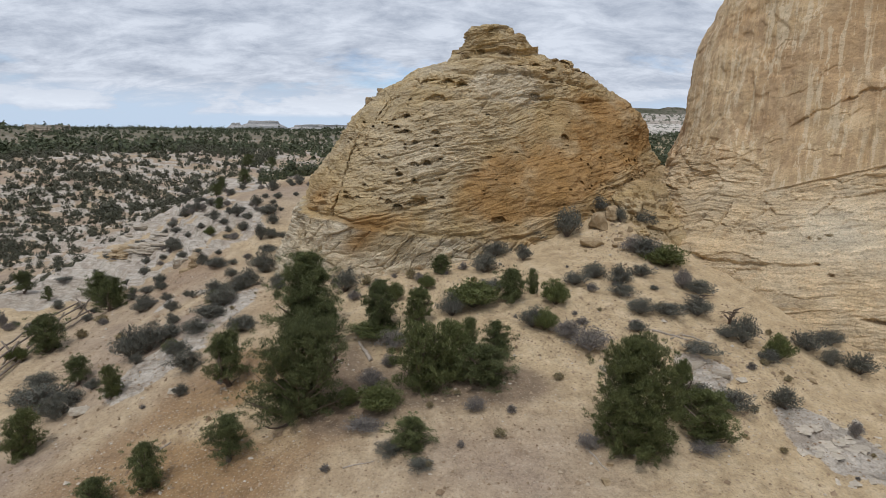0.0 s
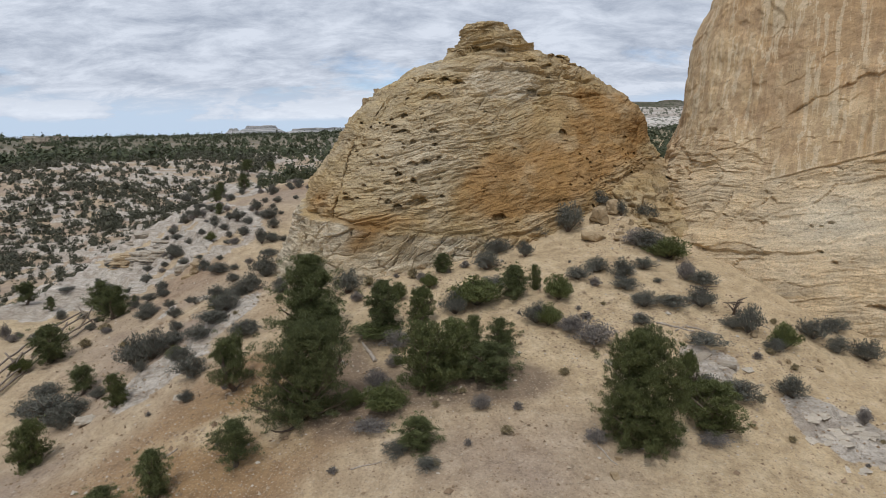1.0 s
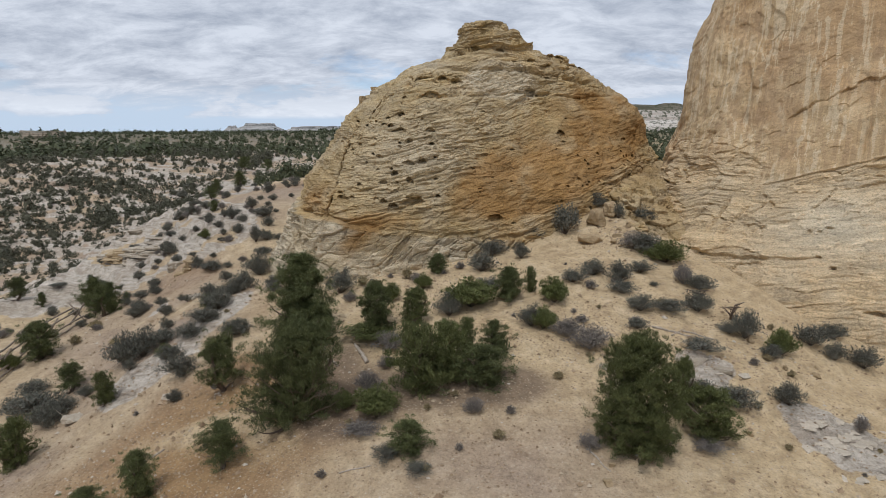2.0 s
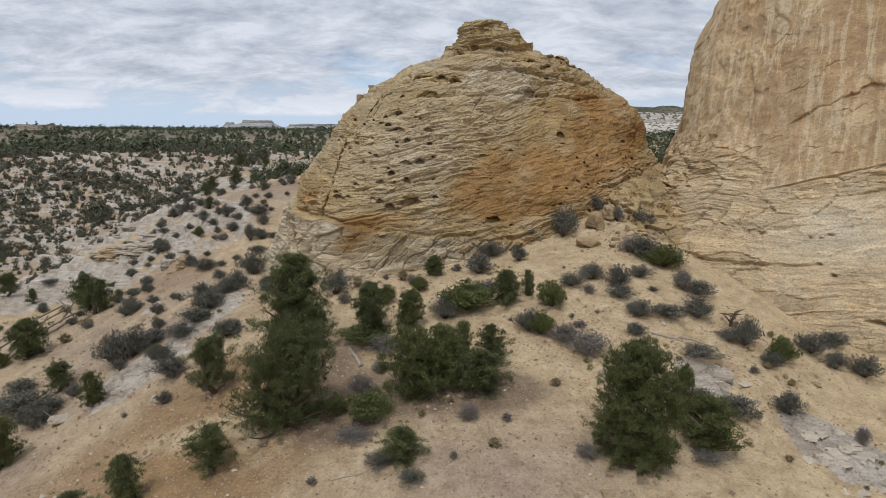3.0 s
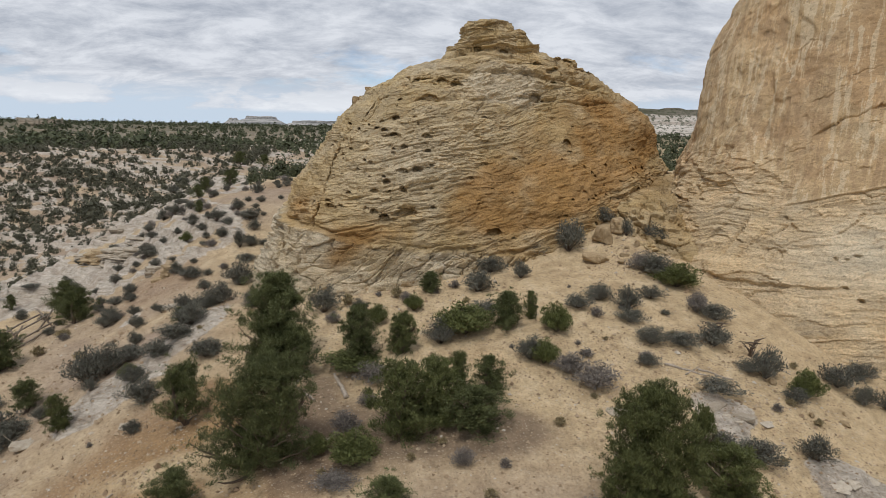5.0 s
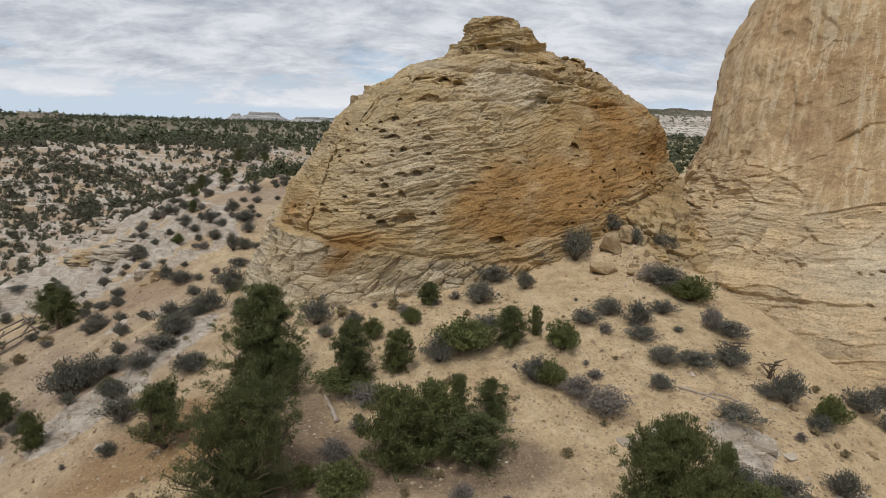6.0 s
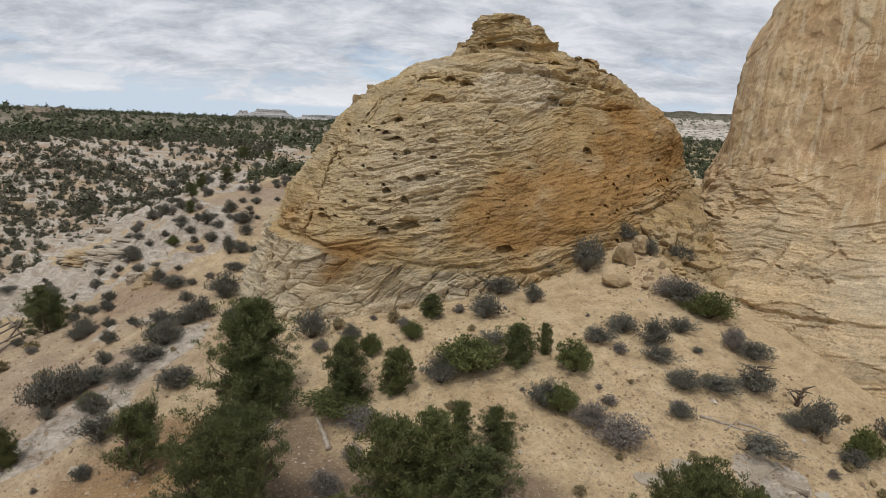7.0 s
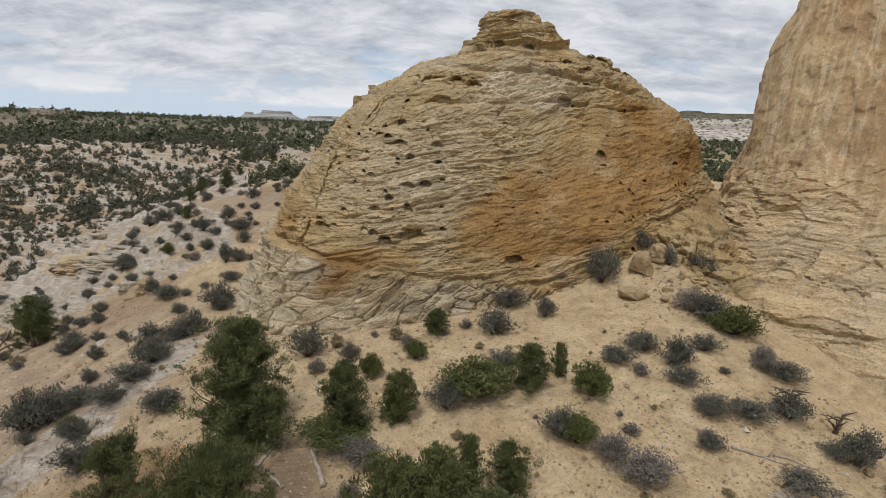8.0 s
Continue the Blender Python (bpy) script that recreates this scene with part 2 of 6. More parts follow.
def ground_material():
    m = Mat("desert_ground", 0.95, 0.1)
    c0 = m.coords()
    blot = m.noise(c0, 0.16, 6, 0.6, 0.6)
    mid = m.noise(c0, 1.1, 5, 0.6, 0.3)
    grain = m.noise(c0, 9.0, 6, 0.7)
    speck = m.noise(c0, 5.2, 2, 0.5)
    grit = m.noise(c0, 15.0, 2, 0.5)
    sand = m.ramp(mid, (0.30, (0.40, 0.295, 0.173)), (0.52, (0.53, 0.403, 0.242)), (0.72, (0.60, 0.473, 0.305)))
    sand = m.mix(m.attr("red"), sand, m.ramp(mid, (0.3, (0.26, 0.160, 0.078)), (0.7, (0.37, 0.238, 0.116))))
    sand = m.mix(m.attr("pink"), sand, m.ramp(mid, (0.3, (0.29, 0.215, 0.155)), (0.7, (0.40, 0.31, 0.23))))
    rocklines = m.noise(m.coords((0.7, 1.5, 4.0), (4, 3, 20)), 1.0, 8, 0.68, 0.8)
    rock = m.ramp(rocklines, (0.30, (0.15, 0.125, 0.10)), (0.42, (0.42, 0.365, 0.297)), (0.66, (0.62, 0.556, 0.470)))
    rock = m.mix(m.ramp(blot, (0.48, 0.0), (0.68, 0.45)), rock, (0.36, 0.275, 0.19))
    soil = m.noise(c0, 0.55, 7, 0.7, 0.5)
    rock = m.mix(m.ramp(soil, (0.50, 0.0), (0.60, 0.5)), rock, (0.30, 0.235, 0.175))
    crack = m.noise(c0, 1.7, 8, 0.75, 0.6)
    rock = m.mix(0.85, rock, m.ramp(crack, (0.33, 0.45), (0.44, 0.95), (0.62, 1.12)), "MULTIPLY")
    ragged = m.math("ADD", m.attr("rock"), m.math("MULTIPLY", m.math("SUBTRACT", crack, 0.5), 1.6))
    col = m.mix(m.ramp(ragged, (0.36, 0.0), (0.56, 1.0)), sand, rock)
    # darker brown wherever the mask of patches near the trees is set
    col = m.mix(m.attr("brown_ground"), col, (0.20, 0.145, 0.10))
    col = m.mix(m.attr("scrub"), col, m.ramp(mid, (0.35, (0.06, 0.062, 0.035)), (0.65, (0.13, 0.12, 0.08))))
    crust = m.noise(c0, 2.6, 9, 0.72, 0.4)
    col = m.mix(0.8, col, m.ramp(crust, (0.32, 0.70), (0.47, 0.97), (0.60, 1.05), (0.72, 1.20)), "MULTIPLY")
    col = m.mix(0.75, col, m.ramp(grain, (0.3, 0.66), (0.5, 1.0), (0.72, 1.20)), "MULTIPLY")
    col = m.mix(m.math("MULTIPLY", m.ramp(speck, (0.66, 0.0), (0.72, 1.0)), 0.15), col, (0.27, 0.20, 0.13))
    col = m.mix(m.math("MULTIPLY", m.ramp(grit, (0.62, 0.0), (0.66, 1.0)), 0.5), col, (0.22, 0.155, 0.10))
    col = m.mix(m.math("MULTIPLY", m.ramp(grit, (0.34, 1.0), (0.38, 0.0)), 0.45), col, (0.53, 0.45, 0.34))
    m.colour(col)
    return m.bump((mid, 0.5, 0.14), (crust, 0.7, 0.10), (m.math("MULTIPLY", crack, m.attr("rock")), 0.8, 0.16), (grit, 0.5, 0.05), (grain, 0.8, 0.05), (rocklines, 0.3, 0.08))


GROUND = ground_material()


def stone_material(name, a, b):
    m = Mat(name, 0.92, 0.15)
    c0 = m.coords()
    g = m.noise(c0, 3.0, 6, 0.65, 0.4)
    f = m.noise(c0, 22.0, 4, 0.6)
    col = m.mix(m.ramp(g, (0.35, 0.0), (0.65, 1.0)), a, b)
    col = m.mix(0.4, col, m.ramp(m.each(), (0.0, 0.72), (1.0, 1.15)), "MULTIPLY")
    col = m.mix(0.5, col, m.ramp(f, (0.3, 0.7), (0.7, 1.15)), "MULTIPLY")
    m.colour(col)
    beds = m.noise(m.coords((1.5, 1.5, 14)), 1.0, 5, 0.65, 0.6)
    return m.bump((g, 0.8, 0.14), (beds, 0.7, 0.06), (f, 0.7, 0.03))


BLOCK = stone_material("fallen_sandstone", (0.33, 0.24, 0.135), (0.47, 0.36, 0.225))
PALE = stone_material("pale_slickrock", (0.38, 0.315, 0.235), (0.48, 0.42, 0.335))


SLAB = stone_material("swept_slickrock", (0.50, 0.43, 0.335), (0.62, 0.545, 0.44))


def far_rock(name, pale, band, trees):
    """Far rock with level beds and woods too small to tell apart."""
    m = Mat(name, 0.95, 0.1)
    beds = m.noise(m.coords((0.01, 0.01, 0.35)), 1.0, 5, 0.6, 0.8)
    dots = m.noise(m.coords(), 0.4, 5, 0.7)
    col = m.mix(m.ramp(beds, (0.40, 1.0), (0.55, 0.0)), pale, band)
    col = m.mix(m.math("MULTIPLY", m.ramp(dots, (0.50, 0.0), (0.56, 1.0)), trees), col, (0.075, 0.08, 0.05))
    m.colour(col)
    return m.bump((beds, 0.8, 2.0))


WHITEHILL = far_rock("white_hill_rock", (0.58, 0.53, 0.47), (0.36, 0.31, 0.26), 0.9)
BLUFF = far_rock("bluff_rock", (0.36, 0.30, 0.23), (0.20, 0.17, 0.13), 0.9)
WOODED = far_rock("wooded_crest", (0.16, 0.14, 0.11), (0.10, 0.095, 0.065), 1.0)
FARPALE = far_rock("far_mesa_rock", (0.44, 0.42, 0.40), (0.22, 0.22, 0.22), 0.5)


def pebble_material():
    m = Mat("pebbles", 0.9, 0.2)
    r = m.island()
    m.colour(m.ramp(r, (0.0, (0.21, 0.145, 0.09)), (0.45, (0.32, 0.23, 0.145)), (0.85, (0.42, 0.325, 0.22)), (1.0, (0.52, 0.46, 0.38))))
    return m.bump((m.noise(m.coords(), 30.0, 3), 0.3, 0.01))


PEBBLES = pebble_material()


def foliage(name, dark, mid, light, translucent=0.12):
    m = Mat(name, 0.7, 0.25)
    r = m.island()
    col = m.ramp(r, (0.0, dark), (0.5, mid), (1.0, light))
    clump = m.noise(m.coords(), 3.4, 3, 0.6)
    col = m.mix(0.6, col, m.ramp(clump, (0.32, 0.50), (0.5, 1.0), (0.70, 1.45)), "MULTIPLY")
    col = m.mix(0.5, col, m.ramp(m.each(), (0.0, 0.78), (1.0, 1.22)), "MULTIPLY")
    m.colour(col)
    m.b.inputs["Subsurface Weight"].default_value = 0.0
    if translucent:
        t, x = m.n("ShaderNodeBsdfTranslucent"), m.n("ShaderNodeMixShader")
        m.link(col, t.inputs["Color"])
        x.inputs["Fac"].default_value = translucent
        m.link(m.b.outputs[0], x.inputs[1])
        m.link(t.outputs[0], x.inputs[2])
        m.link(x.outputs[0], m.n("ShaderNodeOutputMaterial").inputs["Surface"])
    return m.m


PINYON = foliage("pinyon_needles", (0.060, 0.069, 0.025), (0.090, 0.102, 0.038), (0.132, 0.142, 0.056))
JUNIPER = foliage("juniper_scales", (0.064, 0.073, 0.025), (0.097, 0.109, 0.037), (0.144, 0.153, 0.056))
SAGE = foliage("grey_shrub_leaves", (0.088, 0.087, 0.068), (0.124, 0.121, 0.097), (0.168, 0.162, 0.130))
OLIVE = foliage("olive_shrub_leaves", (0.070, 0.080, 0.025), (0.104, 0.116, 0.037), (0.146, 0.156, 0.055))
MAUVE = foliage("dry_shrub_twigs", (0.135, 0.120, 0.110), (0.190, 0.168, 0.148), (0.250, 0.220, 0.185))
STRAW = foliage("straw_grass", (0.20, 0.155, 0.08), (0.31, 0.25, 0.135), (0.40, 0.33, 0.19))
FARSCRUB = foliage("far_scrub", (0.058, 0.058, 0.036), (0.083, 0.081, 0.050), (0.114, 0.109, 0.072), 0.0)
FARWOOD = foliage("far_wood", (0.050, 0.060, 0.029), (0.075, 0.086, 0.043), (0.108, 0.116, 0.062), 0.0)


def wood(name, a, b):
    m = Mat(name, 0.9, 0.15)
    g = m.noise(m.coords((14, 14, 2)), 1.0, 5, 0.6, 0.4)
    m.colour(m.ramp(g, (0.3, a), (0.7, b)))
    return m.bump((g, 0.6, 0.02))


BARK = wood("bark", (0.075, 0.055, 0.04), (0.19, 0.145, 0.11))
DEADWOOD = wood("silvered_wood", (0.25, 0.20, 0.15), (0.48, 0.42, 0.35))
FENCEWOOD = wood("weathered_fence_wood", (0.13, 0.105, 0.08), (0.34, 0.28, 0.22))


# ---- numeric noise for the landforms ----
def lattice(ix, iy, iz, seed):
    h = (ix * 374761393 + iy * 668265263 + iz * 1440662683 + seed * 1274126177) & 0xFFFFFFFF
    h = ((h ^ (h >> 13)) * 1274126177) & 0xFFFFFFFF
    return ((h ^ (h >> 16)) & 0xFFFF) / 65535.0


def vnoise(x, y, z=0.0, seed=0):
    """Smooth value noise, -1 to 1, for arrays."""
    x, y, z = np.broadcast_arrays(np.asarray(x, float), np.asarray(y, float), np.asarray(z, float))
    fx, fy, fz = np.floor(x), np.floor(y), np.floor(z)
    ix, iy, iz = fx.astype(np.int64), fy.astype(np.int64), fz.astype(np.int64)
    tx, ty, tz = x - fx, y - fy, z - fz
    tx, ty, tz = tx * tx * (3 - 2 * tx), ty * ty * (3 - 2 * ty), tz * tz * (3 - 2 * tz)
    out = 0.0
    for dx in (0, 1):
        for dy in (0, 1):
            for dz in (0, 1):
                w = (tx if dx else 1 - tx) * (ty if dy else 1 - ty) * (tz if dz else 1 - tz)
                out = out + w * lattice(ix + dx, iy + dy, iz + dz, seed)
    return out * 2 - 1


def fbm(x, y, z=0.0, octaves=4, seed=0, gain=0.5):
    out, amp = 0.0, 1.0
    for n in range(octaves):
        out = out + amp * vnoise(np.asarray(x) * 2**n, np.asarray(y) * 2**n, np.asarray(z) * 2**n, seed + n)
        amp *= gain
    return out


def cells(x, y, z, seed=0):
    """Broken pieces: each point's piece as a number 0 to 1, and how far it is from the next joint."""
    x, y, z = np.broadcast_arrays(np.asarray(x, float), np.asarray(y, float), np.asarray(z, float))
    ix, iy, iz = (np.floor(v).astype(np.int64) for v in (x, y, z))
    first, second, own = np.full(x.shape, 9.0), np.full(x.shape, 9.0), np.zeros(x.shape)
    for dx in (-1, 0, 1):
        for dy in (-1, 0, 1):
            for dz in (-1, 0, 1):
                cx, cy, cz = ix + dx, iy + dy, iz + dz
                d = np.sqrt((cx + lattice(cx, cy, cz, seed) - x) ** 2 + (cy + lattice(cx, cy, cz, seed + 1) - y) ** 2 + (cz + lattice(cx, cy, cz, seed + 2) - z) ** 2)
                nearer = d < first
                second = np.where(nearer, first, np.minimum(second, d))
                own = np.where(nearer, lattice(cx, cy, cz, seed + 3), own)
                first = np.where(nearer, d, first)
    return own, second - first


def smooth(a, b, v):
    t = np.clip((np.asarray(v, float) - a) / (b - a), 0, 1)
    return t * t * (3 - 2 * t)


def bump2(x, y, cx, cy, rx, ry):
    return np.exp(-(((x - cx) / rx) ** 2 + ((y - cy) / ry) ** 2))


# ---- the lie of the land ----
# heights of broad swells on a loose raster, and single larger ones: x, y, width, height
SWELL_X, SWELL_Y = (-24, -16, -8, -1, 6, 13), (10, 18, 25, 32, 40, 48)
SWELLS = [
    [-0.43, -1.26, -1.35, -0.25, -0.36, 0.68],
    [-1.07, -0.97, 0.26, 0.71, 0.26, -0.09],
    [-0.84, -1.43, 0.65, -0.54, 1.4, -0.18],
    [-0.05, -0.44, 1.65, 0.44, 0.52, 1.31],
    [-2.41, 0.53, -0.77, 0.29, -0.38, 1.48],
    [-1.31, 2.77, -0.91, 1.03, 1.64, -0.82],
]
RISES = [
    (-20, 58, 9, 0.91),
    (-29, 58, 12, 0.73),
    (-45, 70, 18, -2.16),
    (-60, 100, 25, 2.62),
    (-40, 110, 22, -2.63),
    (-20, 80, 18, 2.07),
    (-60, 145, 30, 2.68),
    (-95, 80, 35, 0.03),
    (10, 75, 25, 5.12),
    (40, 80, 25, 2.18),
    (-60, 40, 22, -2.35),
    (20, 10, 12, -2.59),
    (-160, 240, 70, -1.2),
]

CREST_Y, CREST_X = (20, 36, 44, 50, 56, 61, 75, 90, 110), (-34, -32, -29.5, -27.6, -26, -24, -26, -30, -36)
WASH_Y, WASH_DEPTH = (24, 38, 46, 60, 80, 115), (0, 1.6, 3.2, 3.0, 1.8, 0)


def land(x, y):
    x, y = np.asarray(x, float), np.asarray(y, float)
    r = np.hypot(x, y)
    z = -2 + 10.6 * smooth(60, 360, r)
    # the slope breaks off into the wash along a crest
    z = z - np.interp(y, WASH_Y, WASH_DEPTH) * smooth(0, 7, np.interp(y, CREST_Y, CREST_X) - x)
    # sand banked up against the dome's foot
    z = z + 1.2 * bump2(x, y, 9.2, 36.8, 2.8, 1.9) - 1.1 * bump2(x, y, 11.8, 38.9, 2.0, 2.0) + 0.35 * bump2(x, y, 5.0, 35.5, 2.5, 1.6)
    # the sand dips round the pedestal
    z = z - 0.85 * bump2(x, y, -4.6, 32.4, 3.2, 1.7) - 0.5 * bump2(x, y, -9.0, 35.5, 2.2, 2.6)
    for cy, row in zip(SWELL_Y, SWELLS):
        for cx, h in zip(SWELL_X, row):
            z = z + h * np.exp(-((x - cx) ** 2 + (y - cy) ** 2) / (2 * 6.5**2))
    for cx, cy, s, h in RISES:
        z = z + h * np.exp(-((x - cx) ** 2 + (y - cy) ** 2) / (2 * s * s))
    return z


def rockiness(x, y):
    """Where bare slickrock shows through the sand, 0 to 1."""
    n = fbm(x * 0.22, y * 0.30, 0, 4, 11)
    # pale ribs on the slope beyond the wash
    crest = np.interp(y, CREST_Y, CREST_X)
    rib = 1.1 * np.exp(-(((x - crest + 0.5) / 2.6) ** 2)) * smooth(34, 44, y) * smooth(125, 100, y) + (0.75 * bump2(x, y, -22.5, 55, 3.5, 9) + 0.85 * bump2(x, y, -19, 45, 5, 5)) * (0.75 + 0.9 * fbm(x * 0.5, y * 0.5, 0, 3, 15)) + 0.9 * bump2(x, y, -30, 46, 5, 5) + 0.9 * bump2(x, y, -35, 88, 6, 24)
    patch = 1.1 * bump2(x, y, 12.9, 19.2, 1.7, 1.7) + 0.9 * bump2(x, y, 9.3, 22.2, 1.0, 0.7) + 0.8 * bump2(x, y, 6.2, 21.6, 0.9, 0.8) + 0.8 * bump2(x, y, 8.9, 20.8, 1.0, 0.6)
    patch = patch + 0.8 * bump2(x, y, -12.6, 26.2, 2.4, 2.0) + 0.65 * bump2(x, y, -11.0, 29.8, 1.8, 2.4) + 0.7 * bump2(x, y, -16.1, 34.6, 0.9, 1.6) + 0.8 * bump2(x, y, -13, 35.5, 1.3, 2.5)
    plain = smooth(48, 75, np.hypot(x * 0.8, y)) * smooth(-5, -30, x) * (0.55 + 0.75 * fbm(x * 0.35, y * 0.55, 0, 4, 13))
    saddle = 1.3 * bump2(x, y, 13.0, 40.5, 3.2, 4.5)
    base = rib + patch + plain + saddle + 0.6 * bump2(x, y, -24.5, 49.5, 5, 3.5)
    return smooth(0.30, 0.62, base * (0.85 + 0.9 * n) + 0.12 * n)


def relief(x, y, rock):
    """Fine height on the sand and stepped ledges on the bare rock."""
    far = np.hypot(x, y)
    z = 0.10 * fbm(x * 0.35, y * 0.35, 0, 4, 3) * (1 - smooth(80, 300, far)) + 0.03 * fbm(x * 2.2, y * 2.2, 0, 3, 5)
    q = land(x, y) + 0.55 * fbm(x * 0.10, y * 0.10, 0, 3, 21) + 0.9 * smooth(70, 100, far) * fbm(x * 0.05, y * 0.16, 0, 4, 22)
    ribs = bump2(x, y, -24.5, 49.5, 5, 3.5) + bump2(x, y, -17.5, 41.5, 2.5, 2.5) + 0.7 * bump2(x, y, -24, 60, 5, 6)
    step = 0.55
    terr = (np.floor(q / step) + smooth(0.30, 0.44, q / step - np.floor(q / step))) * step - q
    amount = rock * (0.30 + 0.70 * smooth(30, 50, far)) + 0.5 * np.clip(ribs, 0, 1)
    own, edge = cells(x * 0.8 + 0.3 * vnoise(x, y, 0, 32), y * 0.9, 0.5, 33)
    z = z + amount * (0.9 * terr + 0.04 * fbm(x * 1.3, y * 1.6, 0, 3, 31) + 0.08 + 0.16 * (own - 0.5) * (1 - smooth(24, 36, far))) - rock * 0.06 * np.exp(-((edge / 0.07) ** 2))
    # a foot track trodden into the sand bank
    track = np.exp(-(((x - 5.5 - 0.2 * (y - 23)) / 0.24) ** 2)) * smooth(22, 24, y) * smooth(31.5, 29, y)
    return z - track * (0.04 + 0.09 * vnoise(x * 5, y * 3.5, 0, 35))


def ground_z(x, y):
    x, y = np.asarray(x, float), np.asarray(y, float)
    return land(x, y) + relief(x, y, rockiness(x, y)) + 0.9 * smooth(150, 500, np.hypot(x, y)) * fbm(x * 0.006, y * 0.006, 0, 3, 41)


def mesh_from(name, verts, faces, material, smooth_shade=True):
    me = bpy.data.meshes.new(name)
    verts, faces = np.asarray(verts, np.float32), np.asarray(faces, np.int32)
    k = faces.shape[1]
    me.vertices.add(len(verts))
    me.vertices.foreach_set("co", verts.ravel())
    me.loops.add(faces.size)
    me.loops.foreach_set("vertex_index", faces.ravel())
    me.polygons.add(len(faces))
    me.polygons.foreach_set("loop_start", np.arange(0, faces.size, k, dtype=np.int32))
    me.polygons.foreach_set("use_smooth", np.full(len(faces), smooth_shade))
    me.update(calc_edges=True)
    me.validate()
    if material:
        me.materials.append(material)
    return me


def mark(me, name, values):
    a = me.attributes.new(name, "FLOAT", "POINT")
    a.data.foreach_set("value", np.asarray(values, np.float32))


def quads(rows, cols, wrap=False):
    i, j = np.meshgrid(np.arange(rows - 1), np.arange(cols if wrap else cols - 1), indexing="ij")
    k = (j + 1) % cols
    return np.stack([i * cols + j, i * cols + k, (i + 1) * cols + k, (i + 1) * cols + j], -1).reshape(-1, 4)


def build_ground():
    """One sheet from under the camera's start to the horizon, fine in front and coarse behind."""
    ahead = np.radians(np.arange(-56, 50, 0.26))
    behind = np.radians(np.arange(50, 304, 4.0))
    angle = np.concatenate([ahead, behind])
    radius = np.concatenate([[0.0, 2.0, 4.0, 6.0, 8.0], 9.0 * 1.0085 ** np.arange(0, 200), 48.9 * 1.0135 ** np.arange(1, 190), 48.9 * 1.0135**190 * 1.06 ** np.arange(1, 32)])
    rr, aa = np.meshgrid(radius, angle, indexing="ij")
    x, y = rr * np.sin(aa), rr * np.cos(aa)
    rock = rockiness(x, y)
    z = ground_z(x, y)
    me = mesh_from("ground", np.stack([x, y, z], -1).reshape(-1, 3), quads(len(radius), len(angle), True)[:, ::-1], GROUND)
    mark(me, "rock", rock.ravel())
    n = fbm(x * 0.3, y * 0.3, 0, 4, 51)
    red = 1.15 * bump2(x, y, -9.5, 19.3, 5.6, 3.6) + 0.9 * bump2(x, y, -16.5, 38.5, 3.2, 3.0) + 0.7 * bump2(x, y, -8.5, 29.5, 1.8, 2.6) + 0.9 * bump2(x, y, -8.6, 23.4, 1.2, 1.2)
    red = red + 0.9 * bump2(x, y, -15, 60, 5, 8) + 0.35 * bump2(x, y, 2, 24, 3.0, 2.0) + 0.5 * bump2(x, y, -4, 21, 2, 2) + 0.95 * bump2(x, y, -9, 16.5, 5.5, 3.4) + 0.8 * bump2(x, y, -9.0, 22.0, 2.2, 1.6)
    mark(me, "red", np.clip(smooth(0.25, 0.9, red * (1 + 0.6 * n)), 0, 1).ravel())
    pink = 0.75 * smooth(50, 75, np.hypot(x, y)) * smooth(-14, -30, x) + 0.6 * bump2(x, y, -16.5, 20.5, 4.5, 4.0) + 0.75 * bump2(x, y, 0.8, 16.6, 5.0, 2.6) + 0.6 * bump2(x, y, -20, 35, 6, 6) + 0.85 * bump2(x, y, -14.5, 29.5, 5.5, 6.5) + 0.7 * bump2(x, y, -16, 54, 7, 12)
    mark(me, "pink", np.clip(pink * (1 + 0.5 * n), 0, 1).ravel())
    # patches of darker brown ground under and beside the nearer trees
    brown_ground = 1.1 * bump2(x, y, -4.6, 20.0, 2.2, 1.4) + 1.2 * bump2(x, y, -3.7, 21.6, 1.2, 2.2) + 0.75 * bump2(x, y, 1.2, 20.2, 2.4, 1.1)
    brown_ground = brown_ground + 0.55 * bump2(x, y, 6.3, 17.5, 1.7, 0.8) + 0.8 * bump2(x, y, -0.5, 20.6, 2.6, 1.3) + 0.5 * bump2(x, y, -2.6, 19.0, 2.4, 1.0)
    mark(me, "brown_ground", np.clip(smooth(0.2, 0.9, brown_ground * (1 + 0.8 * n)), 0, 0.85).ravel())
    far = np.hypot(x, y)
    mark(me, "scrub", np.clip(smooth(120, 330, far) * 0.85, 0, 1).ravel())
    return tagged(new("ground", me), "pale orange desert sand with bare slickrock ribs and ledges", "ground", kind="structure")


ground = build_ground()


# ---- the two sandstone masses ----
def section(theta, ul, ur, vf, vb, power):
    """A rounded outline with its own reach to each side: u along, v across (front is -v)."""
    c, s = np.cos(theta), np.sin(theta)
    k = 2.0 / power
    u = np.where(c > 0, ur, ul) * np.sign(c) * np.abs(c) ** k
    v = np.where(s > 0, vb, vf) * np.sign(s) * np.abs(s) ** k
    return u, v


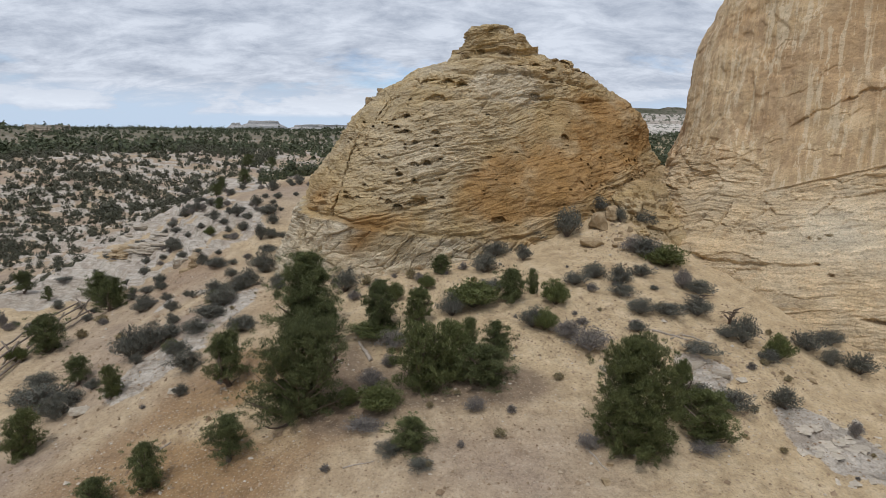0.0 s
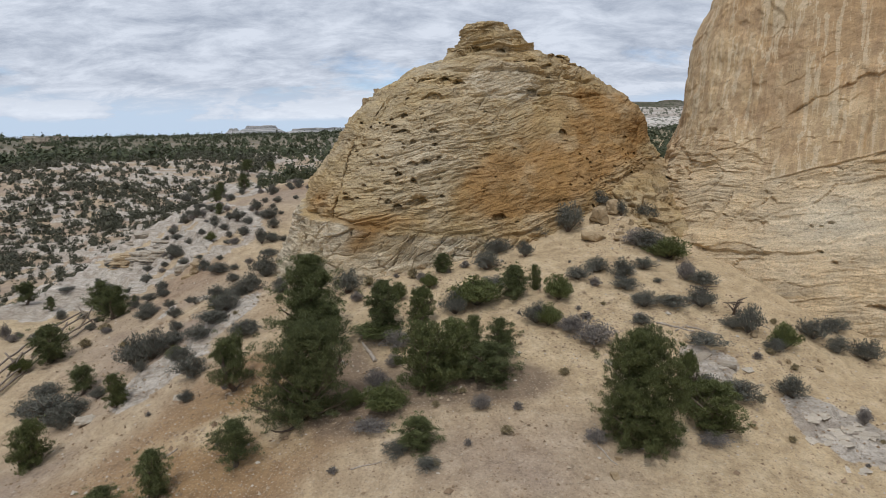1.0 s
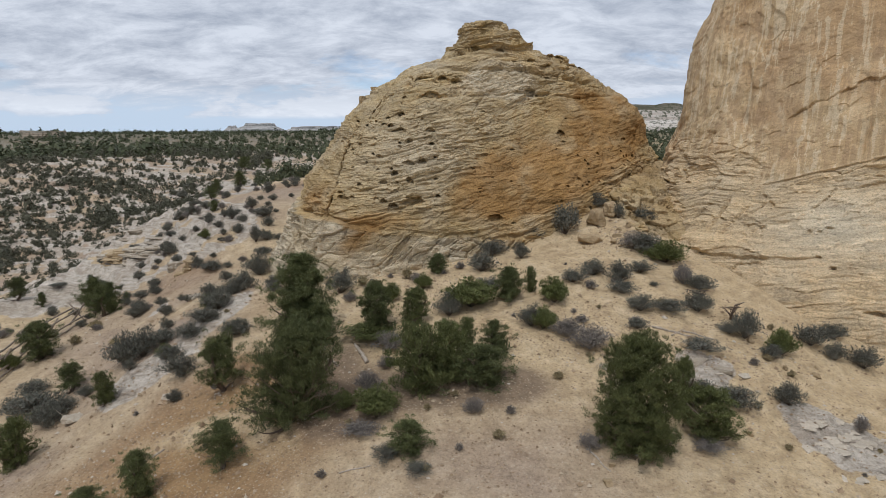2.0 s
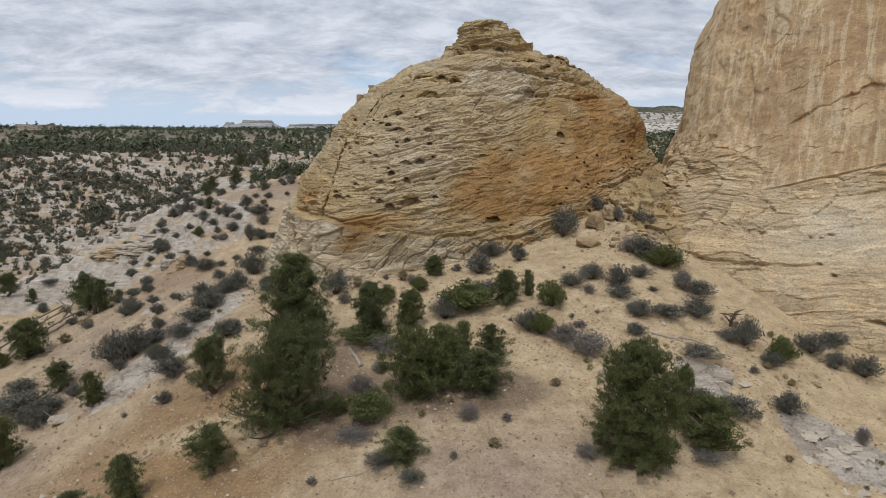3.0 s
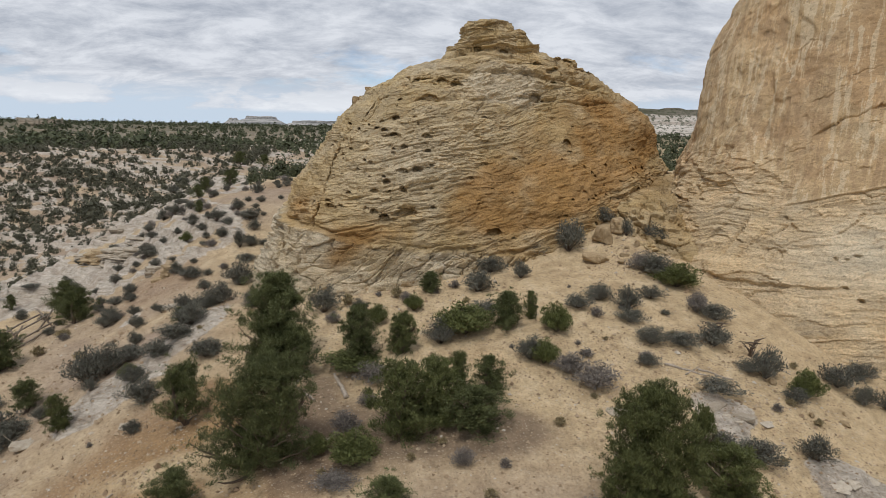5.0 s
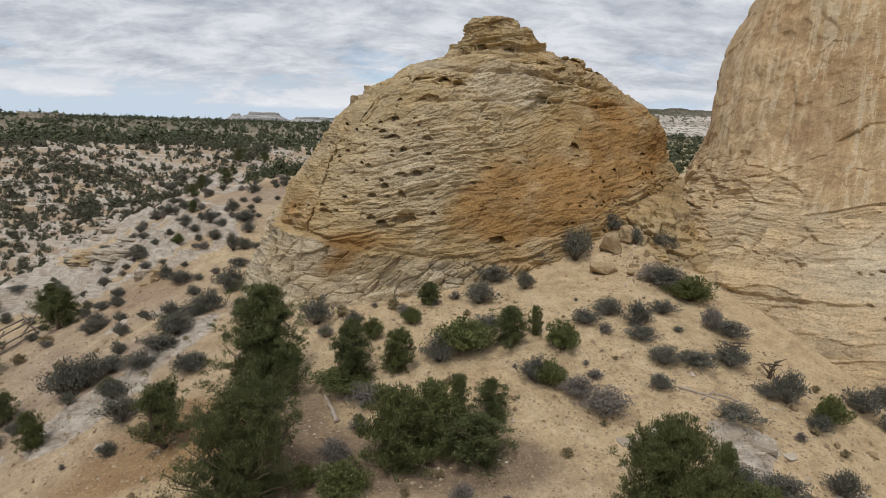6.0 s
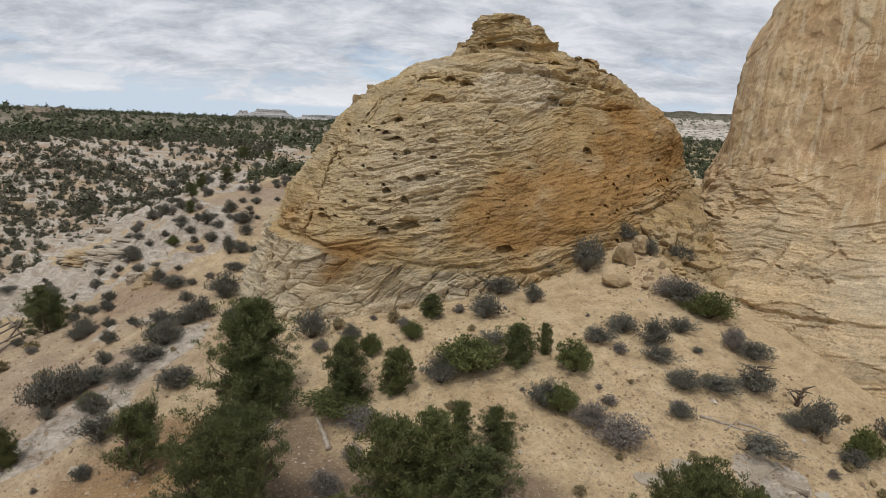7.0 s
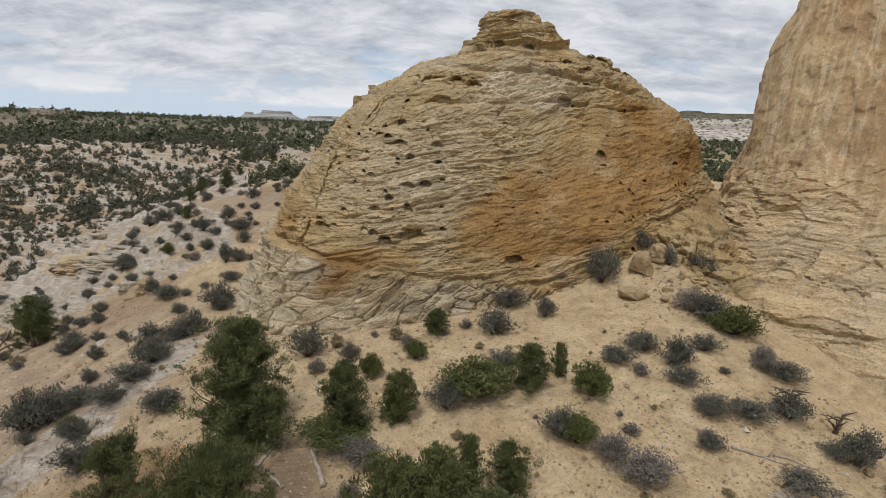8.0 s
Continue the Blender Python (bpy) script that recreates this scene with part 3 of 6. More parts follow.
def curve_through(keys, values, at):
    """A monotone cubic through the keys."""
    keys, values = np.asarray(keys, float), np.asarray(values, float)
    d = np.diff(values) / np.diff(keys)
    m = np.concatenate([[d[0]], np.where(d[:-1] * d[1:] > 0, 2 * d[:-1] * d[1:] / np.where(d[:-1] + d[1:] == 0, 1, d[:-1] + d[1:]), 0), [d[-1]]])
    i = np.clip(np.searchsorted(keys, at) - 1, 0, len(keys) - 2)
    h = np.diff(keys)[i]
    t = (at - keys[i]) / h
    return ((2 * t**3 - 3 * t**2 + 1) * values[i] + (t**3 - 2 * t**2 + t) * h * m[i]
            + (-2 * t**3 + 3 * t**2) * values[i + 1] + (t**3 - t**2) * h * m[i + 1])


def loft(centre, turn, table, power, columns, heights, front_share):
    """A grid of points over a rock whose outline is given level by level: z, reach left, right, front, back and drift along u."""
    z = np.asarray(heights)
    keys = [row[0] for row in table]
    ul, ur, vf, vb, du = (curve_through(keys, [row[n] for row in table], z)[:, None] for n in range(1, 6))
    dense = np.linspace(-math.pi, math.pi, 8001)
    mid = len(z) // 3
    u, v = section(dense, ul[mid], ur[mid], vf[mid], vb[mid], power)
    run = np.hypot(np.diff(u), np.diff(v)) * np.where(dense[:-1] < 0, front_share, 1.0)
    run = np.concatenate([[0], np.cumsum(run)])
    theta = np.interp(np.linspace(0, run[-1], columns, endpoint=False), run, dense)[None, :]
    u, v = section(theta, ul, ur, vf, vb, power)
    u = u + du
    a = radians(turn)
    x = centre[0] + u * math.cos(a) - v * math.sin(a)
    y = centre[1] + u * math.sin(a) + v * math.cos(a)
    return x, y, np.broadcast_to(z[:, None], x.shape).copy(), u, v


def normals(x, y, z):
    p = np.stack([x, y, z], -1)
    across = np.roll(p, -1, 1) - np.roll(p, 1, 1)
    up = np.gradient(p, axis=0)
    n = np.cross(across, up)
    return n / np.maximum(np.linalg.norm(n, axis=-1, keepdims=True), 1e-9)


def rock_object(name, x, y, z, material, marks, label):
    rows, cols = x.shape
    verts = np.stack([x, y, z], -1).reshape(-1, 3)
    faces = quads(rows, cols, True)
    top = verts[-cols:].mean(0)
    fan = np.stack([np.arange(cols) + (rows - 1) * cols, np.roll(np.arange(cols), -1) + (rows - 1) * cols,
                    np.full(cols, rows * cols), np.full(cols, rows * cols)], -1)
    me = mesh_from(name, np.vstack([verts, top]), faces, material, False)
    # the small summit is closed with a fan of its own
    bm = bmesh.new()
    bm.from_mesh(me)
    bm.verts.ensure_lookup_table()
    for a, b, c, _ in fan.tolist():
        bm.faces.new((bm.verts[a], bm.verts[b], bm.verts[c]))
    bm.to_mesh(me)
    bm.free()
    for key, values in marks.items():
        mark(me, key, np.append(values.ravel(), 0.0))
    return tagged(new(name, me), label, "rock formation", kind="structure")


def soften(a, times):
    """Rounds the steps between cells a little."""
    for _ in range(times):
        a = 0.25 * np.roll(a, 1, 1) + 0.5 * a + 0.25 * np.roll(a, -1, 1)
        a[1:-1] = 0.25 * a[:-2] + 0.5 * a[1:-1] + 0.25 * a[2:]
    return a


def pits(x, y, z, n, holes):
    """Wind-worn hollows: each x, z, half width, half height, depth, on the side that faces the sand slope. The floor slopes out, the roof overhangs."""
    d = np.zeros_like(x)
    facing = n[..., 1] < 0.15
    for hx, hz, rx, rz, depth in holes:
        e = ((x - hx + 0.3 * (z - hz)) / (0.92 * rx)) ** 2 + ((z - hz) / (0.92 * rz)) ** 2
        near = (e < 6) & facing
        e = e[near] * np.exp(0.55 * fbm(x[near] * 3.1 + hx, y[near] * 3.1, z[near] * 5.5, 3, 59))
        under = np.clip(0.55 + 0.5 * (z[near] - hz) / rz, 0.12, 1.0)
        d[near] = np.minimum(d[near], -1.6 * depth * np.exp(-e**5.0) * under)
    return d


def build_dome():
    #        z   left  right front back drift
    table = [(-4.0, 14.6, 14.2, 10.2, 9, 0), (-0.6, 13.0, 13.9, 8.5, 9, 0), (1.0, 12.2, 13.8, 7.55, 8.8, 0), (2.4, 11.6, 13.65, 6.95, 8.5, 0), (3.4, 11.35, 13.5, 6.55, 8.2, 0), (4.4, 11.05, 13.3, 6.3, 7.9, 0),
             (6.0, 10.1, 12.7, 5.8, 7.4, 0), (7.0, 9.5, 11.9, 5.45, 6.9, 0), (8.2, 8.85, 11.5, 5.0, 6.4, 0), (9.6, 7.45, 10.3, 4.3, 5.4, 0), (11.0, 5.2, 7.75, 3.5, 4.4, 0),
             (11.9, 3.2, 6.2, 2.8, 3.6, 0), (12.3, 2.0, 5.0, 2.35, 3.0, 0), (12.5, 1.45, 4.5, 2.0, 2.7, 0), (13.05, 1.3, 3.0, 1.7, 2.2, 0), (13.2, 1.2, 2.6, 1.65, 1.9, 0),
             (13.62, 1.02, 2.45, 1.45, 1.6, 0), (13.70, 1.05, 2.4, 1.5, 1.7, 0), (13.76, 1.0, 1.75, 1.3, 1.5, 0), (14.08, 0.86, 1.72, 1.2, 1.3, 0), (14.16, 0.80, 1.62, 1.1, 1.2, 0)]
    heights = np.concatenate([np.linspace(-4, -1.4, 4)[:-1], np.linspace(-1.4, 14.16, 404)])
    x, y, z, u, v = loft((2.0, 41.0), 25, table, 2.7, 720, heights, 8.0)
    n = normals(x, y, z)
    # beds rise gently along the face; the upper ones stand out as ledges
    wob = fbm(x * 0.35, y * 0.35, z * 0.35, 3, 61)
    q = z - 0.15 * u + 0.22 * wob
    hard = smooth(9.3, 11.5, z)
    crown = smooth(11.3, 12.4, z)
    rough = 0.35 + 0.65 * smooth(-0.35, 0.35, fbm(x * 0.28, y * 0.28, z * 0.4, 3, 67))
    # the rust face is plainer than the rest
    rust_face = smooth(-0.7, 0.7, 4.7 + 0.78 * x - z) * smooth(2.7, 3.6, z) * smooth(-0.6, 1.2, x) * smooth(-0.5, 0.5, z - 3.7 - 0.5 * (x - 6.1)) * smooth(10.6, 9.6, z)
    plain_face = np.clip(rust_face, 0, 1)
    rough = rough * (1 - 0.6 * plain_face)
    big, big_edge = cells(u * 0.42 + 0.5 * wob, v * 0.42, q * 1.05, 161)
    mid, mid_edge = cells(u * 0.80 + 0.6 * wob + 0.4 * q, v * 0.80, q * 3.4, 165)
    small, _ = cells(u * 2.0 - 0.5 * q, v * 2.0, q * 9.5, 171)
    ledge = np.abs(vnoise(u * 0.10, v * 0.10, q * 1.9, 63)) * -0.30 + 0.12
    # every bed keeps its own setback
    bed_no = np.floor(q * 2.3 + 0.5 * vnoise(u * 0.25, v * 0.25, 0, 62)).astype(np.int64)
    bedded = lattice(bed_no, bed_no * 0, np.floor(u * 0.12 + 0.3 * bed_no).astype(np.int64), 60)
    thin_no = np.floor(q * 5.2 + 0.6 * vnoise(u * 0.4, v * 0.4, 0, 64)).astype(np.int64)
    thin = lattice(thin_no, thin_no * 0, np.floor(u * 0.35 + 0.37 * thin_no).astype(np.int64), 59)
    d = 0.40 * fbm(x * 0.22, y * 0.22, z * 0.22, 3, 66) * (1 - crown) + (0.12 + 0.22 * hard) * ledge + (0.05 + 0.14 * hard + 0.26 * crown) * (bedded - 0.5) + (0.05 + 0.05 * hard + 0.14 * crown) * (thin - 0.5) * (1 - 0.7 * plain_face)
    d += 0.022 * vnoise(u * 0.7, v * 0.7, q * 14.0, 65)
    d += rough * ((0.10 + 0.10 * hard) * (big - 0.5) + (0.10 + 0.09 * hard) * (mid - 0.5) + (0.06 + 0.04 * hard) * (small - 0.5))
    d -= rough * (0.03 * np.exp(-((mid_edge / 0.04) ** 2)) + 0.05 * np.exp(-((big_edge / 0.025) ** 2)))
    d += 0.06 * fbm(x * 2.4, y * 2.4, q * 4.5, 3, 76) + 0.04 * rough * vnoise(x * 7.0, y * 7.0, q * 11.0, 75)
    # thin beds end in small sharp steps
    step = q * 3.2 + 0.7 * vnoise(u * 0.5, v * 0.5, z * 0.4, 74)
    d += (1 - 0.7 * plain_face) * (0.03 + 0.05 * hard + 0.07 * smooth(-0.2, 0.4, fbm(x * 0.4, y * 0.4, z * 0.4, 3, 75))) * (step - np.floor(step))
    # scaly spalls on the rust face
    scale, _ = cells(u * 1.3 + 0.8 * wob, v * 1.3, z * 1.7 + 0.5 * wob, 177)
    d += plain_face * (0.05 * fbm(x * 1.6, y * 1.6, z * 0.9, 4, 77) + 0.06 * (soften(scale, 1) - 0.5))
    scoop = vnoise(u * 0.9, v * 0.9, q * 2.6, 68)
    d += -0.12 * rough * smooth(0.3, 0.75, scoop)
    # the pale pedestal stands out under the brown beds, with slanting joints of its own
    foot_line = np.interp(x, (-10, -7.7, -6.0, -3.2, -2.4, 0, 2.5, 6), (3.5, 3.2, 3.2, 2.5, 2.6, 2.3, 2.0, 1.6)) + 0.22 * fbm(x * 0.9, y * 0.9, z * 0.5, 4, 69)
    foot = smooth(0.14, -0.08, z - foot_line)
    slant = z - 0.62 * x + 0.35 * fbm(x * 0.6, y * 0.6, z * 0.6, 3, 78)
    slanted = slant * 1.9 + 0.5 * vnoise(x * 0.8, y * 0.8, z * 0.8, 79)
    d *= 1 - 0.75 * foot
    d += 0.22 * foot - 0.14 * np.exp(-(((z - foot_line - 0.12) / 0.12) ** 2))
    slab, slab_edge = cells(slant * 1.5, x * 0.7, y * 0.7, 208)
    d += foot * (0.30 * (slanted - np.floor(slanted)) - 0.15 + 0.26 * (slab - 0.5) - 0.10 * np.exp(-((slab_edge / 0.05) ** 2)) + 0.09 * fbm(x * 1.5, y * 1.5, z * 2.5, 4, 80))
    block, block_edge = cells(u * 1.1, v * 1.1, z * 1.6, 174)
    d += foot * smooth(-2.0, 0.5, x) * (0.34 * (block - 0.5) - 0.14 * np.exp(-((block_edge / 0.06) ** 2)))
    # joints at the corner, cut straight into the face: one long and slanting, one that cuts a re-entrant groove
    cut = np.zeros_like(x)
    for ox, oz, lean, lo, hi, w, depth in ((-6.65, 6.0, 0.76, 3.2, 9.8, 0.06, 0.40), (-6.05, 4.5, 0.20, 2.6, 7.8, 0.075, 0.40), (-6.45, 2.5, 0.22, -3, 3.4, 0.13, 0.45),
                                           (-7.9, 2.0, 0.42, -3, 3.3, 0.05, 0.16), (-8.9, 2.0, 0.42, -3, 3.3, 0.05, 0.14), (-3.9, 9.0, 0.5, 8.2, 10.6, 0.05, 0.14)):
        line = x - (ox + lean * (z - oz) + 0.10 * vnoise(z * 0.9, ox, 0, 70) + 0.06 * vnoise(z * 3.1, ox, 0, 72))
        cut = np.maximum(cut, depth * np.exp(-((line / w) ** 2)) * smooth(lo, lo + 0.6, z) * smooth(hi, hi - 0.6, z) * (n[..., 1] < 0.2))
    # beds are set off along the long joint, and the corner beside the groove stands proud
    d -= 0.22 * smooth(0.12, -0.12, x + 6.65 - 0.76 * (z - 6.0)) * smooth(3.0, 3.6, z) * smooth(9.8, 8.5, z) * (n[..., 1] < 0.5)
    d += 0.38 * smooth(-0.1, 0.25, x + 6.05 - 0.20 * (z - 4.5)) * smooth(-2.5, -5.0, x) * smooth(7.0, 4.0, z) * (n[..., 1] < 0.2)
    # partings between sets of beds
    for oz, dip, lo, hi, w, depth in ((5.55, 0.16, -6, 1, 0.05, 0.10), (6.9, 0.12, -5, 3, 0.05, 0.10), (4.3, 0.20, -6, 0, 0.05, 0.12),
                                      (9.4, 0.05, -3, 11, 0.07, 0.16), (11.1, -0.04, -3, 10, 0.10, 0.30), (12.15, -0.06, -1, 7, 0.08, 0.28), (13.1, -0.03, 0, 6, 0.07, 0.25)):
        line = z - (oz + dip * x + 0.22 * fbm(x * 0.4, 0, 0, 3, 71))
        d -= depth * np.exp(-((line / w) ** 2)) * smooth(lo, lo + 1.5, x) * smooth(hi, hi - 1.5, x)
    rng = random.Random(5)
    holes = []
    for _ in range(44):
        hx = rng.gauss(-3.6, 1.5)
        hz = 4.1 + 4.6 * rng.random() ** 0.9
        s = rng.choice((0.06, 0.08, 0.10, 0.13))
        holes.append((hx, hz, s * rng.uniform(0.9, 1.5), s * rng.uniform(0.85, 1.2), rng.uniform(0.15, 0.30)))
    for _ in range(30):
        s = rng.choice((0.06, 0.08, 0.11))
        holes.append((rng.uniform(1, 11.0), rng.uniform(2.6, 11.5), s * rng.uniform(1.0, 2.0), s * rng.uniform(0.6, 1.0), rng.uniform(0.12, 0.25)))
    for _ in range(52):
        s = rng.uniform(0.05, 0.10)
        holes.append((rng.uniform(7.2, 12.5), rng.uniform(3.0, 6.6), s, s * 1.3, rng.uniform(0.15, 0.3)))
    # the larger hollows: an arched row high on the grey shoulder, wide ones under the hard beds
    holes += [(-2.2, 10.7, 0.30, 0.22, 0.40), (-1.3, 10.35, 0.75, 0.42, 0.34), (-0.2, 10.3, 0.30, 0.24, 0.35), (0.5, 10.2, 0.36, 0.26, 0.35),
              (-2.3, 9.5, 0.14, 0.13, 0.25), (-0.9, 9.5, 0.6, 0.22, 0.28), (-2.4, 8.55, 0.22, 0.17, 0.32), (4.4, 11.6, 0.75, 0.22, 0.42), (6.6, 11.85, 0.70, 0.34, 0.42),
              (5.8, 11.25, 0.42, 0.26, 0.32), (7.9, 11.5, 0.60, 0.24, 0.35), (4.8, 9.85, 0.38, 0.26, 0.32)]
    holes += [(-2.5, 7.6, 0.48, 0.20, 0.26), (-0.9, 7.65, 0.24, 0.13, 0.25), (-2.7, 5.5, 0.20, 0.14, 0.35), (-2.0, 6.0, 0.32, 0.13, 0.28), (-1.3, 6.05, 0.26, 0.17, 0.3),
              (-1.9, 5.1, 0.17, 0.24, 0.30), (-2.75, 3.8, 0.27, 0.26, 0.38), (-1.7, 4.05, 0.55, 0.30, 0.34), (-5.4, 4.25, 0.26, 0.18, 0.3), (-7.3, 4.15, 0.30, 0.16, 0.25),
              (2.5, 3.05, 0.42, 0.26, 0.45), (6.4, 7.45, 0.24, 0.26, 0.32), (2.0, 6.4, 0.22, 0.12, 0.2), (0.8, 12.2, 0.24, 0.15, 0.3), (1.7, 12.5, 0.26, 0.13, 0.28), (3.2, 12.55, 0.30, 0.12, 0.28)]
    cut = np.maximum(cut, -pits(x, y, z, n, holes))
    d *= 1 - 0.35 * smooth(13.0, 13.7, z)
    x, y, z = x + n[..., 0] * d, y + n[..., 1] * d + cut, z + n[..., 2] * d * 0.6
    cloud = fbm(x * 0.35, y * 0.35, z * 0.5, 4, 73)
    stain = fbm(x * 0.9, y * 0.9, z * 0.9, 4, 98)
    rust = rust_face * (0.85 + 0.5 * stain + 0.35 * smooth(6.5, 9.5, x)) + 0.9 * np.exp(-(((x + 4.6) / 1.3) ** 2 + ((z - 2.2 - 0.35 * (x + 4.6)) / 0.75) ** 2))
    rust = rust + 0.65 * np.exp(-(((x + 3.8) / 2.4) ** 2 + ((z - 3.1) / 0.42) ** 2)) + 0.55 * np.exp(-(((x + 7.4) / 1.6) ** 2 + ((z - 4.2) / 0.9) ** 2))
    rust = rust + 0.30 * np.exp(-(((x - 5.5) / 4.0) ** 2 + ((z - 11.6) / 0.8) ** 2)) + 0.35 * smooth(3.2, 2.4, np.abs(z - 3.6)) * smooth(0.5, 3, x)
    grey = 0.95 * smooth(0.10, -0.10, z - foot_line + 0.05) * smooth(5.0, 1.5, x) * (1 - 0.9 * np.exp(-(((x + 4.6) / 1.1) ** 2 + ((z - 2.2 - 0.35 * (x + 4.6)) / 0.65) ** 2)))
    grey = np.maximum(grey, 0.55 * np.exp(-(((x + 2.0) / 3.2) ** 2 + ((z - 6.6) / 2.4) ** 2)))
    grey = np.maximum(grey, 0.95 * smooth(1.35, 0.75, np.hypot((x - 2.9) / 1.75, (z - 10.45) / 0.95) + 0.5 * wob))
    grey = np.maximum(grey, 0.75 * np.exp(-(((x + 0.3) / 1.6) ** 2 + ((z - 11.3) / 0.45) ** 2)))
    marks = {"rust": np.clip(rust * (1 + 0.7 * cloud), 0, 1), "grey": np.clip(grey * (1 + 0.6 * cloud) - 0.3 * rust, 0, 1), "tint": mid}
    return rock_object("sandstone_dome", x, y, z, DOME_ROCK, marks,
                       "tan and rust cross-bedded sandstone dome pitted with hollows")


dome = build_dome()


def build_cliff():
    table = [(-6.0, 20.5, 10, 15.6, 22, 0), (-1.5, 18.7, 10, 14.5, 22, 0), (0.4, 18.2, 10, 14.0, 22, 0), (1.8, 17.9, 10, 13.2, 22, 0),
             (3.2, 17.5, 10, 12.0, 22, 0), (4.6, 17.7, 10, 10.7, 22, 0), (5.4, 17.4, 10, 10.1, 22, 0), (8.0, 16.7, 10, 9.65, 22, 0),
             (12.0, 15.6, 10, 9.2, 21, 0), (16.0, 14.5, 10, 8.8, 20, 0), (21.0, 13.0, 9.5, 7.9, 19, 0), (24.0, 9.0, 8, 5.0, 16, 0), (25.0, 4, 5, 2, 10, 0)]
    heights = np.concatenate([np.linspace(-6, -2, 14)[:-1], np.linspace(-2, 15.5, 290), np.linspace(15.5, 25, 24)[1:]])
    a = radians(-32)
    # the wall's own frame: its long side runs along (0.85, -0.53)
    centre = (16.2 + 10 * math.cos(a) + 9.8 * 0.53, 31.6 + 10 * math.sin(a) + 9.8 * 0.85)
    x, y, z, u, v = loft(centre, -32, table, 2.8, 600, heights, 10.0)
    n = normals(x, y, z)
    s = u + 10.0
    lip = 5.28 + 0.27 * np.clip(s, -1.5, 6) + 0.10 * fbm(s * 0.5, 0, 0, 3, 90)
    wob = fbm(x * 0.3, y * 0.3, z * 0.3, 3, 81)
    wall = smooth(-0.05, 0.15, z - lip) * smooth(-1.6, -0.2, s) + smooth(5.6, 7.4, z) * smooth(-0.2, -1.6, s)
    shatter = smooth(0.8, -2.5, s) * smooth(9.0, 5.5, z)
    q = z - 0.10 * s + 0.3 * wob
    d = 0.40 * fbm(x * 0.2, y * 0.2, z * 0.16, 3, 82) + 0.03 * fbm(x * 2.2, y * 2.2, z * 2.2, 3, 89)
    # apron: sweeping beds broken into slabs
    big, big_edge = cells(u * 0.40 + 0.5 * wob, v * 0.4, q * 0.95, 181)
    mid, mid_edge = cells(u * 0.9 + 0.5 * wob + 0.5 * q, v * 0.9, q * 2.6, 185)
    small, _ = cells(u * 2.1 - 0.6 * q, v * 2.1, q * 7.5, 187)
    d += (1 - wall) * (0.10 * np.abs(vnoise(u * 0.12, v * 0.12, q * 1.6, 83)) + 0.025 * vnoise(u * 0.3, v * 0.3, q * 5.0, 84) + 0.02 * vnoise(u * 0.5, v * 0.5, q * 13.0, 85))
    slabs = (1 - wall) * (0.35 + 0.65 * smooth(-0.2, 0.3, fbm(x * 0.3, y * 0.3, z * 0.4, 3, 87))) + 0.8 * shatter * wall
    d += slabs * ((0.16 + 0.30 * shatter) * (big - 0.5) + (0.10 + 0.14 * shatter) * (mid - 0.5) + (0.05 + 0.06 * shatter) * (small - 0.5) - 0.02 * np.exp(-((mid_edge / 0.05) ** 2)) - 0.05 * np.exp(-((big_edge / 0.03) ** 2)))
    # the apron's beds sweep up towards the open side
    sweep = z - 0.16 * s - 0.02 * s * s + 0.35 * wob
    band = sweep * 2.4 + 0.5 * vnoise(u * 0.35, v * 0.35, z * 0.3, 86)
    d += (1 - wall) * (0.05 * (band - np.floor(band)) + 0.03 * vnoise(u * 0.3, v * 0.3, sweep * 9.0, 88))
    # two rounded bed edges that overhang, low on the apron
    for oz, rise, lo, hi, out in ((1.72, 0.12, -4.0, 2.2, 0.17), (0.55, 0.05, -1.4, 2.0, 0.07), (3.0, 0.22, -1.6, 2.5, 0.08)):
        over = z - (oz + rise * np.clip(s + 1, 0, 9) + 0.10 * fbm(s * 0.8, oz, 0, 3, 95))
        d += smooth(lo, lo + 0.8, s) * smooth(hi, hi - 0.5, s) * out * (smooth(-0.05, 0.06, over) * smooth(1.0, 0.2, over) - 0.25 * np.exp(-(((over + 0.08) / 0.05) ** 2)))
    step = q * 3.0 + 0.8 * vnoise(u * 0.4, v * 0.4, z * 0.3, 188)
    d += (1 - wall) * (0.015 + 0.05 * smooth(-0.1, 0.4, fbm(x * 0.4, y * 0.4, z * 0.4, 3, 189))) * (step - np.floor(step))
    # wall: broad flat spalls with sharp edges, slanting up to the open side
    sq = z - 0.45 * s
    plate, _ = cells(s * 0.34 + 0.4 * wob, 0.5, sq * 0.42 + 0.4 * wob, 191)
    chip, _ = cells(s * 1.1 + 0.5 * wob, 0.5, sq * 0.8 + 0.5 * wob, 195)
    flake = 0.10 + 0.90 * smooth(0.05, 0.30, fbm(s * 0.35, sq * 0.3, 0, 3, 197))
    nick, _ = cells(s * 2.6 + 0.8 * wob, 0.5, sq * 1.9 + 0.8 * wob, 202)
    plate, chip, nick = soften(plate, 1), soften(chip, 1), soften(nick, 1)
    d += wall * (0.09 * (plate - 0.5) + flake * (0.05 * (chip - 0.5) + 0.035 * (nick - 0.5)) + 0.010 * fbm(s * 3.0, z * 1.2, 0, 3, 198))
    # the outer edge of the wall is shelled off in slanting flakes
    shell = smooth(0.4, -1.2, s) * wall
    d += shell * (0.06 * (chip - 0.5) + 0.09 * (nick - 0.5) + 0.03 * fbm(s * 1.5, z * 0.9, 0, 3, 206))
